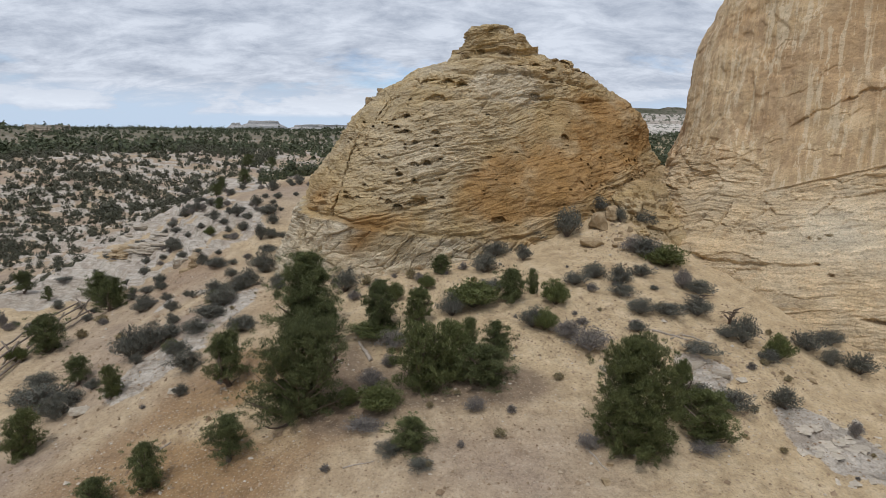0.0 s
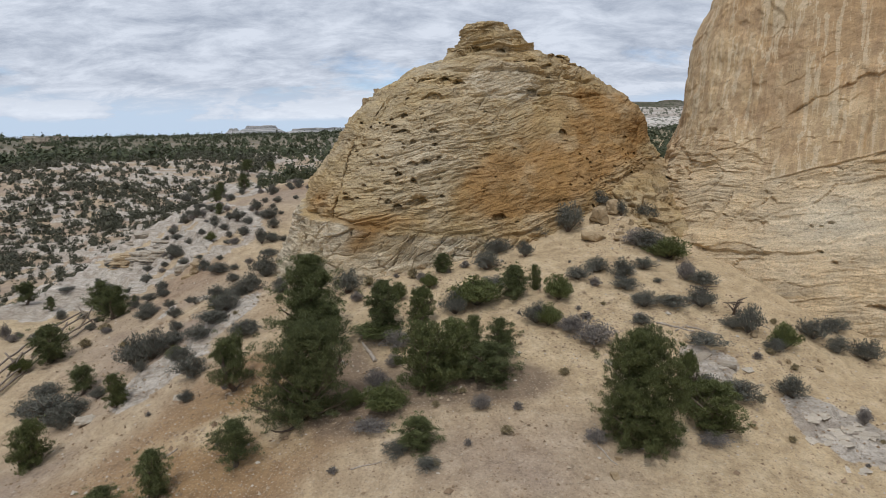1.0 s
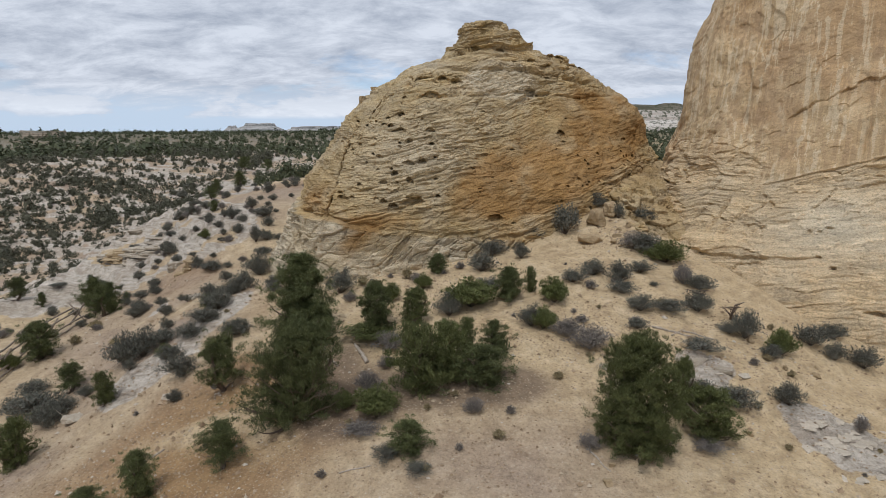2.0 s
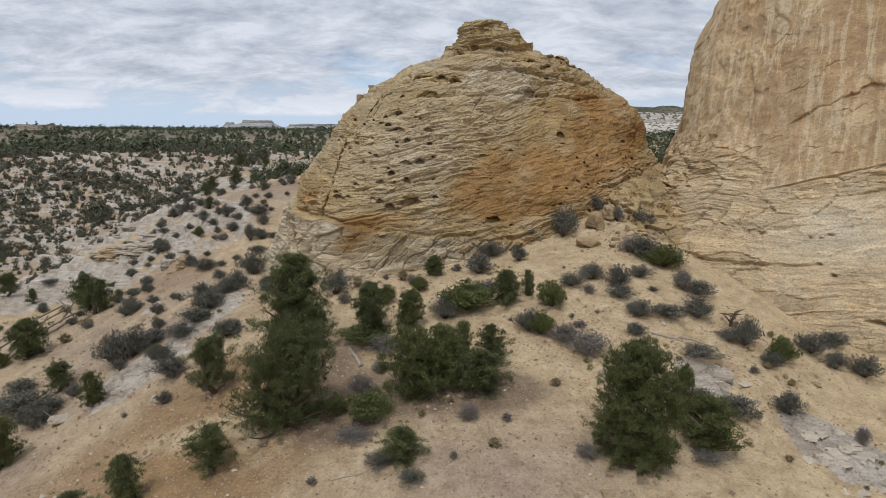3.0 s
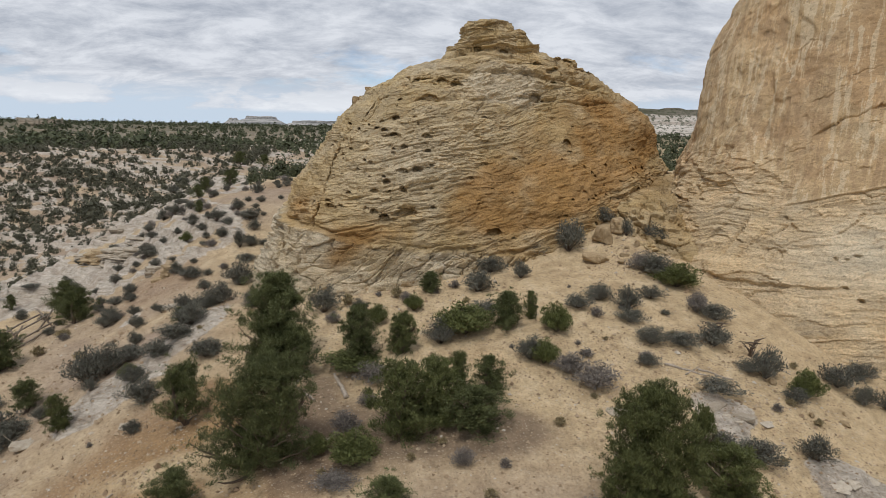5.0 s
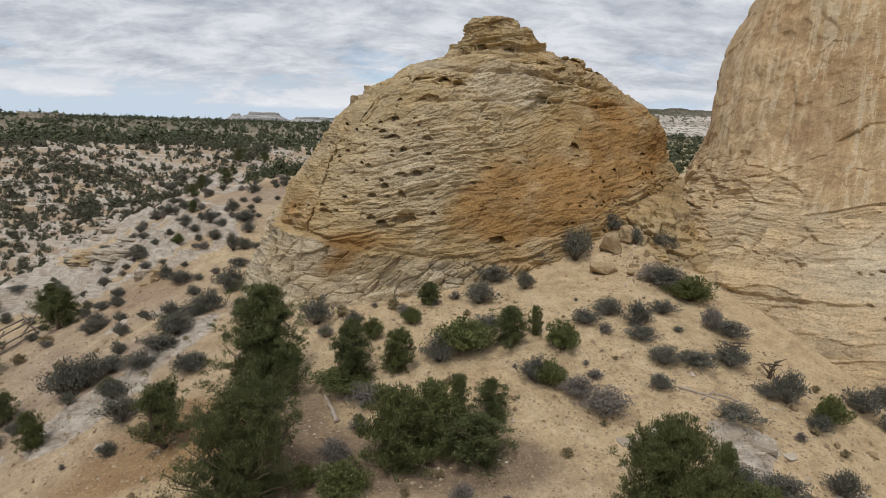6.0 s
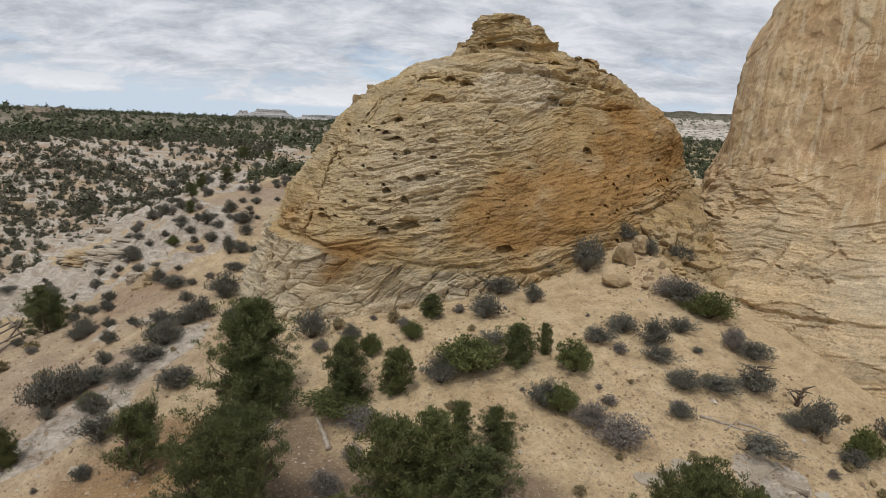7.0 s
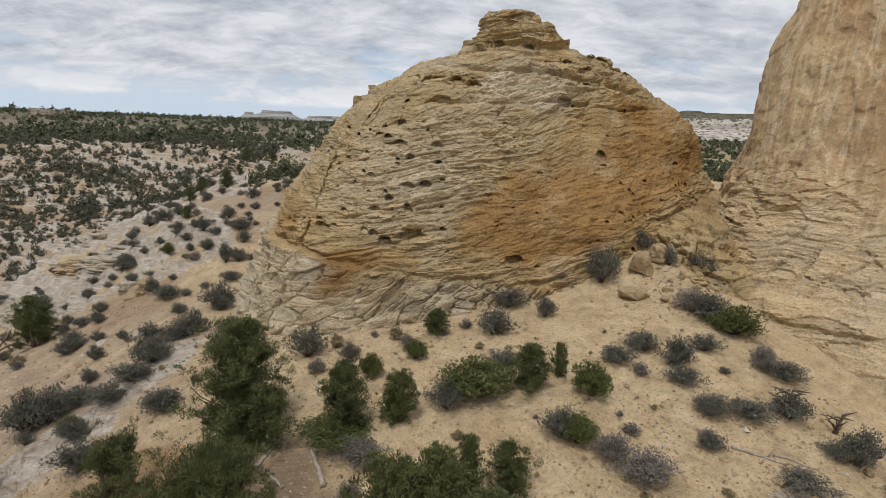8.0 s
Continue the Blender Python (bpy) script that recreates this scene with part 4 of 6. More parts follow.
    # the long overhanging lip at the foot of the wall, rising towards the open side
    d += -0.12 * np.exp(-(((z - lip + 0.04) / 0.055) ** 2)) * smooth(-1.0, 0.0, s) * (0.5 + 0.5 * smooth(-0.2, 0.3, vnoise(s * 0.9, 7, 0, 203))) + 0.07 * smooth(0.0, 0.05, z - lip) * smooth(2.0, 0.5, z - lip) * smooth(-1.2, 0.3, s)
    # higher slanting ledge
    high = 8.43 + 0.41 * s + 0.22 * fbm(s * 1.3, 0, 0, 5, 91, 0.6)
    high_on = smooth(0.0, 0.6, s) * (0.35 + 0.65 * smooth(-0.15, 0.25, vnoise(s * 1.1, 3, 0, 204)))
    d += high_on * (0.13 * smooth(-0.04, 0.04, z - high) * smooth(2.0, 0.2, z - high) - 0.07 * np.exp(-(((z - high + 0.04) / 0.04) ** 2)))
    # smaller broken edges follow it, each for a short way
    for oz, rise, os, half in ((7.1, 0.35, 1.2, 0.5), (7.6, 0.55, -0.4, 0.45), (9.9, 0.5, 0.3, 0.5), (10.9, 0.4, 1.6, 0.6), (12.4, 0.7, -0.6, 0.5), (8.9, 0.3, 2.6, 0.5), (6.9, -0.4, 2.3, 0.35)):
        over = z - (oz + rise * (s - os) + 0.22 * fbm(s * 2.6, oz, 0, 4, 207))
        d += wall * np.exp(-(((s - os) / half) ** 4)) * (0.045 * smooth(-0.02, 0.02, over) * smooth(0.5, 0.05, over) - 0.02 * np.exp(-(((over + 0.03) / 0.03) ** 2)))
    # slanting cracks on the apron
    for os, oz, dip, half, w, depth in ((-2.5, 3.4, 2.1, 0.42, 0.16, 0.30), (-3.5, 3.2, 1.2, 0.6, 0.08, 0.20), (-1.7, 3.3, 1.3, 0.5, 0.08, 0.16), (-0.8, 3.9, 0.8, 0.6, 0.06, 0.14), (-3.0, 4.6, 1.0, 0.5, 0.07, 0.18),
                                        (0.6, 3.7, 0.35, 1.2, 0.05, 0.12), (3.45, 7.2, 6.0, 0.16, 0.5, 0.16)):
        line = z - (oz + dip * (s - os) + 0.12 * vnoise(s * 1.6, oz, 0, 92))
        d -= depth * np.exp(-((line / w) ** 2)) * np.exp(-(((s - os) / half) ** 4))
    rng = random.Random(9)
    holes = [(12.9, 4.7, 0.22, 0.12, 0.25), (17.4, 3.3, 0.13, 0.05, 0.22), (17.0, 3.15, 0.08, 0.06, 0.2), (16.7, 3.1, 0.07, 0.06, 0.2), (16.6, 2.1, 0.1, 0.07, 0.25),
             (16.9, 1.7, 0.1, 0.08, 0.25), (17.9, 0.1, 0.5, 0.14, 0.3)]
    holes += [(rng.uniform(11, 14.5), rng.uniform(3, 7), rng.uniform(0.06, 0.13), rng.uniform(0.05, 0.10), 0.15) for _ in range(16)]
    d += pits(x, y, z, n, holes)
    x, y, z = x + n[..., 0] * d, y + n[..., 1] * d, z + n[..., 2] * d * 0.5
    cloud = fbm(x * 0.3, y * 0.3, z * 0.3, 4, 93)
    rust = 0.30 + 0.55 * wall * smooth(-0.2, 0.6, cloud + 0.3 * vnoise(s * 0.4, z * 0.2, 0, 94)) + 0.5 * np.exp(-(((s - 2.9) / 0.8) ** 2 + ((z - 7.2) / 0.8) ** 2))
    grey = (1 - wall) * (0.15 + 0.7 * np.exp(-(((s - 2.5) / 2.4) ** 2 + ((z - 3.4) / 1.3) ** 2)))
    marks = {"rust": np.clip(rust * (1 + 0.4 * cloud), 0, 1), "grey": np.clip(grey * (1 + 0.6 * cloud), 0, 1), "tint": mid, "wall": wall}
    return rock_object("sandstone_cliff", x, y, z, CLIFF_ROCK, marks, "towering tan sandstone cliff with streaked wall and sloping foot")


cliff = build_cliff()


def build_saddle():
    """The bare rock shoulder that joins dome and cliff and closes the gap between them."""
    table = [(-2.0, 6.5, 6.5, 10.4, 8, 0), (1.0, 6.0, 6.0, 9.5, 8, 0), (2.6, 5.6, 5.6, 8.3, 7, 0), (3.8, 5.2, 5.2, 6.6, 6, 0), (4.8, 4.8, 4.8, 4.4, 5, 0),
             (5.5, 4.0, 4.2, 2.2, 3.4, 0), (5.8, 2.4, 2.8, 1.0, 1.6, 0)]
    x, y, z, u, v = loft((12.6, 42.7), 10, table, 2.6, 420, np.linspace(-2, 5.8, 170), 7.0)
    n = normals(x, y, z)
    q = z + 0.1 * u + 0.3 * fbm(x * 0.4, y * 0.4, z * 0.4, 3, 141)
    d = 0.4 * fbm(x * 0.35, y * 0.35, z * 0.35, 3, 142) + 0.22 * np.abs(vnoise(u * 0.2, v * 0.2, q * 1.8, 143)) + 0.06 * fbm(x * 2, y * 2, q * 4, 3, 144)
    piece, joint = cells(u * 0.8 + 0.4 * q, v * 0.8, q * 2.4, 201)
    chunk, _ = cells(u * 1.7 + 0.6 * q, v * 1.7, q * 3.6, 205)
    d += 0.42 * (piece - 0.5) + 0.16 * (chunk - 0.5) - 0.14 * np.exp(-((joint / 0.06) ** 2))
    step = q * 2.6 + 0.8 * vnoise(u * 0.6, v * 0.6, z * 0.4, 145)
    d += 0.16 * (step - np.floor(step))
    rng = random.Random(12)
    holes = [(rng.uniform(8.5, 13.5), rng.uniform(2.6, 5.2), rng.uniform(0.08, 0.22), rng.uniform(0.07, 0.15), 0.3) for _ in range(46)]
    d += pits(x, y, z, n, holes)
    x, y, z = x + n[..., 0] * d, y + n[..., 1] * d, z + n[..., 2] * d * 0.6
    cloud = fbm(x * 0.35, y * 0.35, z * 0.5, 4, 146)
    marks = {"rust": np.clip(0.45 + 0.4 * cloud, 0, 1), "grey": np.clip(0.1 * cloud, 0, 1), "tint": piece}
    return rock_object("sandstone_saddle", x, y, z, DOME_ROCK, marks, "low sandstone shoulder joining the dome and the cliff")


saddle = build_saddle()


# ---- the distance ----
def mesa(name, x, y, z0, wide, deep, high, material, label, seed, cap=0.55, foot=1.5):
    """A far table mountain: talus skirt, cliff band and an uneven flat top."""
    cols, rows = 220, 26
    t = np.linspace(0, 1, rows)[:, None]
    a = np.linspace(0, 2 * math.pi, cols, endpoint=False)[None, :]
    reach = np.where(t < cap, foot + (1.0 - foot) * (t / cap) ** 0.7, 1.0 - 0.05 * (t - cap) / (1 - cap))
    reach = reach * (1 + 0.16 * fbm(np.cos(a) * 2.2, np.sin(a) * 2.2, 0, 4, seed) + 0.05 * vnoise(np.cos(a) * 9, np.sin(a) * 9, t * 3, seed + 5))
    px, py = x + wide * reach * np.cos(a), y + deep * reach * np.sin(a)
    pz = z0 + high * (t + 0 * a) * (1 + 0.10 * fbm(np.cos(a) * 3, np.sin(a) * 3, 0, 3, seed + 9))
    verts = np.vstack([np.stack([px, py, pz + 0 * px], -1).reshape(-1, 3), [[x, y, z0 + high]]])
    me = mesh_from(name, verts, quads(rows, cols, True), material)
    bm = bmesh.new()
    bm.from_mesh(me)
    bm.verts.ensure_lookup_table()
    for j in range(cols):
        bm.faces.new((bm.verts[(rows - 1) * cols + j], bm.verts[(rows - 1) * cols + (j + 1) % cols], bm.verts[rows * cols]))
    bm.to_mesh(me)
    bm.free()
    return tagged(new(name, me), label, "mesa", kind="structure")


mesa("far_mesa", -412, 1420, 6, 34, 34, 25, FARPALE, "flat-topped pale mesa on the horizon", 101, 0.80, 3.2)
mesa("far_butte", -478, 1420, 6, 9, 9, 20, FARPALE, "small pale butte beside the far mesa", 103, 0.88, 4.0)
mesa("far_white_cliffs", -270, 1500, 6, 85, 50, 19, FARPALE, "long low white cliffs on the horizon", 105, 0.75, 1.8)
mesa("near_bluff", -168, 266, 4.5, 8, 7, 4.6, BLUFF, "low sandstone bluff on the wooded skyline", 107, 0.35, 1.25)
mesa("wooded_hill", 166, 480, 17, 46, 26, 11, WOODED, "dark wooded crest of the white hill", 113, 0.85, 2.2)
mesa("white_hill", 158, 430, 2, 90, 70, 18, WHITEHILL, "white slickrock hill dotted with trees beyond the gap", 109, 0.8, 1.9)


# ---- plants ----
def part(name, me, parent, label=""):
    ob = new(name, me)
    ob.parent = parent
    return tagged(ob, label) if label else ob


def tubes(name, paths, material, sides=6):
    """Tapered round stems in one mesh: each a list of (x, y, z, radius)."""
    verts, faces = [], []
    ring = np.linspace(0, 2 * math.pi, sides, endpoint=False)
    for path in paths:
        p = np.asarray(path, float)
        base = len(verts)
        way = np.gradient(p[:, :3], axis=0)
        for (x, y, z, r), d in zip(p, way):
            d = Vector(d).normalized()
            a = d.orthogonal().normalized()
            b = d.cross(a)
            for t in ring:
                verts.append(Vector((x, y, z)) + (a * math.cos(t) + b * math.sin(t)) * r)
        for i in range(len(p) - 1):
            for j in range(sides):
                k = (j + 1) % sides
                faces.append((base + i * sides + j, base + i * sides + k, base + (i + 1) * sides + k, base + (i + 1) * sides + j))
    return mesh_from(name, [tuple(v) for v in verts], faces, material)


def sprays(name, centres, ways, length, width, rng, material):
    """Small pointed leaf sprays, each set along its own way."""
    c, d = np.asarray(centres), np.asarray(ways)
    d = d / np.maximum(np.linalg.norm(d, axis=1, keepdims=True), 1e-9)
    r = rng.normal(size=c.shape)
    s = np.cross(d, r)
    s = s / np.maximum(np.linalg.norm(s, axis=1, keepdims=True), 1e-9)
    n = len(c)
    ln = (length * rng.uniform(0.6, 1.4, (n, 1)))
    wd = (width * rng.uniform(0.6, 1.3, (n, 1)))
    verts = np.stack([c - s * wd * 0.55, c + s * wd * 0.55, c + d * ln], 1).reshape(-1, 3)
    faces = np.arange(3 * n).reshape(n, 3)
    return mesh_from(name, verts, faces, material, False)


def in_blobs(blobs, count, rng, up=0.5, shell=0.55):
    """Points and outward ways in a heap of round clumps (x, y, z, radius, flatness)."""
    b = np.asarray(blobs)
    weight = b[:, 3] ** 2
    pick = rng.choice(len(b), count, p=weight / weight.sum())
    d = rng.normal(size=(count, 3))
    d /= np.linalg.norm(d, axis=1, keepdims=True)
    r = b[pick, 3] * (shell + (1 - shell) * rng.random(count)) * rng.uniform(0.75, 1.15, count)
    off = d * r[:, None]
    off[:, 2] *= b[pick, 4]
    return b[pick, :3] + off, d + np.array([0, 0, up]) + rng.normal(size=(count, 3)) * 0.35


def limb(start, way, length, r0, rng, droop=0.0, steps=6):
    p, d, out = np.array(start, float), np.array(way, float), []
    d /= np.linalg.norm(d)
    for i in range(steps + 1):
        out.append((*p, r0 * (1 - 0.85 * i / steps) + 0.004))
        d = d + rng.normal(size=3) * 0.16 + np.array([0, 0, -droop])
        d /= np.linalg.norm(d)
        p = p + d * length / steps
    return out


def tree(kind, seed, high, wide, leaf, count, envelope, clumps, clump_r, material, names, label, category, bare=0.12, open_part=0.0, tuft=0.11, lobed=1.0):
    """A trunk with limbs, each ending in clumps of foliage that keep within an uneven envelope."""
    rng = np.random.default_rng(seed)
    top = new(names)
    tagged(top, label, category)
    trunk = limb((0, 0, -0.15), (rng.normal() * 0.08, rng.normal() * 0.08, 1), high * 0.86, 0.035 * high + 0.03, rng, 0, 9)
    paths, blobs = [trunk], []
    t = np.asarray(trunk)
    lobes = rng.uniform(0, 2 * math.pi, 3)
    for k in range(clumps):
        f = bare + (1 - bare) * ((k + 0.5) / clumps)
        a = k * 2.39996 + rng.normal() * 0.5
        reach = wide / 2 * envelope(f) * (0.86 + 0.13 * lobed * math.cos(2 * a + 2 * f + lobes[0]) + 0.15 * lobed * math.cos(3 * a + 5 * f + lobes[1]) + 0.10 * lobed * math.cos(5 * a - 9 * f + lobes[2])) * rng.uniform(1 - 0.26 * lobed, 1 + 0.12 * lobed)
        if rng.random() < open_part:
            continue
        i = min(int(f * 0.8 * (len(t) - 1)), len(t) - 2)
        root = t[i, :3]
        sway = 0.6 * lobed
        for share, fat in ((1.0, 0.72), (0.74, 1.0), (0.42, 1.1)):
            cr = 0.72 * fat * clump_r * wide * rng.uniform(0.65, 1.25) * (0.75 + 0.5 * envelope(f))
            d = max(reach - cr * 0.6, 0.0) * share
            flat = rng.uniform(0.5, 0.75) if kind == "p" else rng.uniform(0.95, 1.35)
            spot = (root[0] * sway + d * math.cos(a), root[1] * sway + d * math.sin(a), min(f * high + rng.normal() * 0.03 * high, high - 1.1 * cr - leaf))
            if share == 1.0:
                end = np.array(spot)
            blobs.append((*spot, cr, flat))
            # small shoots stand out of the clump and fray its outline
            for _ in range(2 if share > 0.5 else 0):
                out = rng.normal(size=3) * cr * 0.8 + np.array([0.7 * cr * math.cos(a), 0.7 * cr * math.sin(a), 0.5 * cr])
                blobs.append((spot[0] + out[0], spot[1] + out[1], min(spot[2] + out[2], high - leaf), cr * rng.uniform(0.25, 0.45), 1.3))
        way = end - root
        if k % 2 == 0 and np.linalg.norm(way) > 0.1:
            steps = 5
            path = [(*(root + way * s / steps + rng.normal(size=3) * 0.03 * (0 < s < steps) + np.array([0, 0, -0.1 * math.sin(math.pi * s / steps) * np.linalg.norm(way)])),
                     max(0.018 * high * (1 - f) * (1 - 0.75 * s / steps), 0.008)) for s in range(steps + 1)]
            paths.append(path)
    part("trunk", tubes("trunk", paths, BARK, 6), top, "grey-brown bark")
    # each clump carries small tufts, with dark gaps between them
    seats, _ = in_blobs(blobs, count // 26, rng, 0.6, 0.72)
    tufts = np.column_stack([seats, tuft * rng.uniform(0.6, 1.35, len(seats)), rng.uniform(0.8, 1.3, len(seats))])
    c, w = in_blobs(tufts, int(count * 1.5), rng, 1.3, 0.35)
    c2, w2 = in_blobs(blobs, int(count * 0.45), rng, 1.0, 0.30)
    c, w = np.vstack([c, c2]), np.vstack([w, w2])
    keep = c[:, 2] > 0.04
    part("crown", sprays("crown", c[keep], w[keep], leaf * 1.5, leaf * 0.40, rng, material), top)
    return top


def shrub(seed, high, wide, leaf, count, material, names, label, category, stems=26, spread=1.0, leafy=0.85):
    """Many stems from one root, clothed in small leaves to an uneven mound."""
    rng = np.random.default_rng(seed)
    top = new(names)
    tagged(top, label, category)
    paths, tips = [], []
    for k in range(stems):
        a, lean = k * 2.39996, math.sqrt((k + 0.5) / stems)
        reach = wide / 2 * lean * rng.uniform(0.65, 1.1) * spread
        end = np.array([reach * math.cos(a), reach * math.sin(a), high * (1.0 - 0.55 * lean**2) * rng.uniform(0.65, 1.05)])
        steps = 3
        path = [(*(end * np.array([s / steps, s / steps, (s / steps) ** 0.8]) + rng.normal(size=3) * 0.02 * (s > 0)), 0.016 * (1 - 0.8 * s / steps) + 0.003) for s in range(steps + 1)]
        path[0] = (path[0][0], path[0][1], -0.05, path[0][3])
        paths.append(path)
        for s in (0.55, 0.78, 1.0):
            tips.append((*(end * np.array([s, s, s**0.8])), wide * rng.uniform(0.085, 0.15), 0.85))
    part("stem", tubes("stem", paths, BARK if leafy > 0.5 else DEADWOOD, 3), top)
    c, w = in_blobs(tips, int(count * 1.75), rng, 0.9, 0.45)
    keep = c[:, 2] > 0.02
    part("foliage", sprays("foliage", c[keep], w[keep], leaf * 1.0, leaf * 0.52, rng, material), top)
    return top


def egg(f):
    return max(1.0 - abs((f - 0.34) / 0.69) ** 2.6, 0.0) ** 0.62


def column(f):
    return max(1.0 - abs((f - 0.34) / 0.74) ** 2.6, 0.0) ** 0.65


def oval(f):
    return max(1.0 - abs((f - 0.40) / 0.64) ** 2.5, 0.0) ** 0.5


def cone(f):
    return max(1.0 - abs((f - 0.22) / 0.84) ** 2.0, 0.0) ** 0.8


PINYON_SAYS = "dark green pinyon pine with a ragged crown"
JUNIPER_SAYS = "dense olive-green juniper growing from the sand"
SAGE_SAYS = "low grey-green desert shrub on pale sand"
RECIPES = {
    "pine_big": [lambda: tree("p", 11, 4.6, 3.0, 0.060, 36000, cone, 96, 0.125, PINYON, "pinyon_pine", "tall " + PINYON_SAYS, "tree", 0.06, 0.0, 0.14)],
    "pine_wide": [lambda: tree("p", 17, 5.0, 4.2, 0.060, 50000, egg, 134, 0.105, PINYON, "pinyon_pine", "broad leaning dark green pinyon pine with ragged crown", "tree", 0.08, 0.0, 0.14)],
    "pine": [lambda: tree("p", 21, 2.6, 2.1, 0.058, 8000, egg, 41, 0.15, PINYON, "pinyon_pine", PINYON_SAYS, "tree", 0.17, 0.22, 0.13),
             lambda: tree("p", 22, 2.6, 2.0, 0.058, 8000, cone, 44, 0.15, PINYON, "pinyon_pine", PINYON_SAYS, "tree", 0.13, 0.18, 0.13)],
    "juniper_big": [lambda: tree("j", 33, 4.0, 2.9, 0.052, 48000, oval, 130, 0.105, JUNIPER, "juniper", "large " + JUNIPER_SAYS, "tree", 0.02, 0.0, 0.10, 0.38)],
    "juniper": [lambda: tree("j", 31, 2.4, 1.7, 0.060, 9000, egg, 70, 0.14, JUNIPER, "juniper", JUNIPER_SAYS, "tree", 0.05, 0.0, 0.10, 0.6),
                lambda: tree("j", 36, 2.4, 1.7, 0.060, 9000, column, 70, 0.14, JUNIPER, "juniper", JUNIPER_SAYS, "tree", 0.05),
                lambda: tree("j", 39, 2.4, 1.7, 0.060, 8500, column, 57, 0.15, PINYON, "juniper", "dark green upright juniper growing from sand", "tree", 0.08)],
    "sage": [lambda: shrub(41, 0.80, 1.25, 0.060, 1600, SAGE, "grey_shrub", SAGE_SAYS, "shrub", 30),
             lambda: shrub(42, 0.80, 1.25, 0.060, 1550, SAGE, "grey_shrub", SAGE_SAYS, "shrub", 24),
             lambda: shrub(43, 0.80, 1.25, 0.060, 1550, SAGE, "grey_shrub", SAGE_SAYS, "shrub", 20, 1.1),
             lambda: shrub(44, 0.80, 1.25, 0.058, 1700, SAGE, "grey_shrub", SAGE_SAYS, "shrub", 34)],
    "olive": [lambda: shrub(51, 1.0, 1.4, 0.070, 4200, OLIVE, "green_shrub", "bright olive-green rounded desert shrub on sand", "shrub", 36),
              lambda: shrub(52, 1.0, 1.4, 0.070, 3800, OLIVE, "green_shrub", "bright olive-green rounded desert shrub on sand", "shrub", 30)],
    "mauve": [lambda: shrub(61, 0.80, 1.2, 0.055, 1900, MAUVE, "dry_shrub", "twiggy grey-mauve shrub, nearly leafless, on sand", "shrub", 40, 1.0, 0.3),
              lambda: shrub(62, 0.80, 1.2, 0.055, 1700, MAUVE, "dry_shrub", "twiggy grey-mauve shrub, nearly leafless, on sand", "shrub", 34, 1.0, 0.3)],
    "tuft": [lambda: shrub(71, 0.40, 0.5, 0.07, 420, STRAW, "grass_tuft", "small straw-coloured tuft of dry desert grass", "grass", 22, 1.0, 0.3),
             lambda: shrub(72, 0.40, 0.5, 0.06, 380, MAUVE, "dry_tuft", "small dry twiggy tuft on bare sand", "shrub", 20, 1.0, 0.3)],
}
SIZES = {"pine_big": (4.6, 3.0), "pine_wide": (5.0, 4.2), "pine": (2.6, 2.1), "juniper_big": (4.0, 2.9), "juniper": (2.4, 1.7),
         "sage": (0.80, 1.25), "olive": (1.0, 1.4), "mauve": (0.8, 1.2), "tuft": (0.4, 0.5)}
made, planted = {}, [0]
pick_rng = random.Random(77)


def plant(kind, x, y, high, wide, turn=None):
    """Sets one plant of a kind, with its own height, width and turn, on the ground."""
    options = RECIPES[kind]
    planted[0] += 1
    n = pick_rng.randrange(len(options))
    a = pick_rng.uniform(0, 360) if turn is None else turn
    h0, w0 = SIZES[kind]
    z = float(ground_z(np.array([x]), np.array([y]))[0])
    m = pose(x, y, z - 0.02, 0, 0, a) @ Matrix.Diagonal((wide / w0, wide / w0, high / h0, 1))
    if (kind, n) not in made:
        made[kind, n] = options[n]()
        made[kind, n].matrix_basis = m
        ob = made[kind, n]
    else:
        src = made[kind, n]
        ob = copy_thing(src, pose(0, 0, 0))
        ob.matrix_basis = m
    groups = {"sage": "grey shrubs on the slope", "olive": "green shrubs on the slope", "mauve": "dry shrubs on the slope",
              "juniper": "junipers on the slope", "pine": "pinyon pines on the slope", "tuft": "dry tufts on the sand"}
    if kind in groups:
        tagged(ob, group=groups[kind])
    return ob


plant("pine_big", -5.45, 23.87, 3.65, 3.2)
plant("pine_wide", -5.1, 19.5, 3.5, 3.35)
plant("pine", -8.1, 22.3, 2.2, 2.0)
plant("juniper", -2.77, 24.32, 1.95, 1.70)
plant("juniper", -1.30, 24.53, 1.51, 1.27)
plant("olive", -2.93, 23.85, 0.46, 2.22)
plant("mauve", -2.08, 23.06, 0.62, 1.58)
plant("juniper", -0.88, 20.03, 2.40, 2.1)
plant("juniper", 0.17, 20.54, 2.0, 1.8)
plant("juniper", 0.76, 21.84, 1.57, 0.77)
plant("pine", 1.81, 21.82, 1.41, 1.51)
plant("juniper", 1.34, 20.20, 1.4, 2.1)
plant("juniper_big", 5.55, 17.46, 3.42, 2.74)
plant("juniper", 7.34, 19.10, 2.04, 0.90)
plant("juniper", 8.11, 18.48, 1.63, 1.92)
plant("sage", 9.59, 20.13, 0.75, 1.52)
plant("sage", 8.46, 20.16, 0.64, 1.30)
plant("juniper", -0.97, 17.27, 1.03, 1.38)
plant("sage", -1.67, 17.26, 0.37, 1.00)
plant("sage", -0.72, 16.53, 0.29, 0.90)
plant("pine", -6.72, 17.90, 1.50, 1.76)
plant("juniper", -8.98, 17.31, 1.59, 1.27)
plant("juniper", -16.28, 22.30, 1.94, 1.63)
plant("juniper", -10.59, 17.27, 1.01, 1.33)
plant("juniper", -13.96, 24.65, 1.41, 1.04)
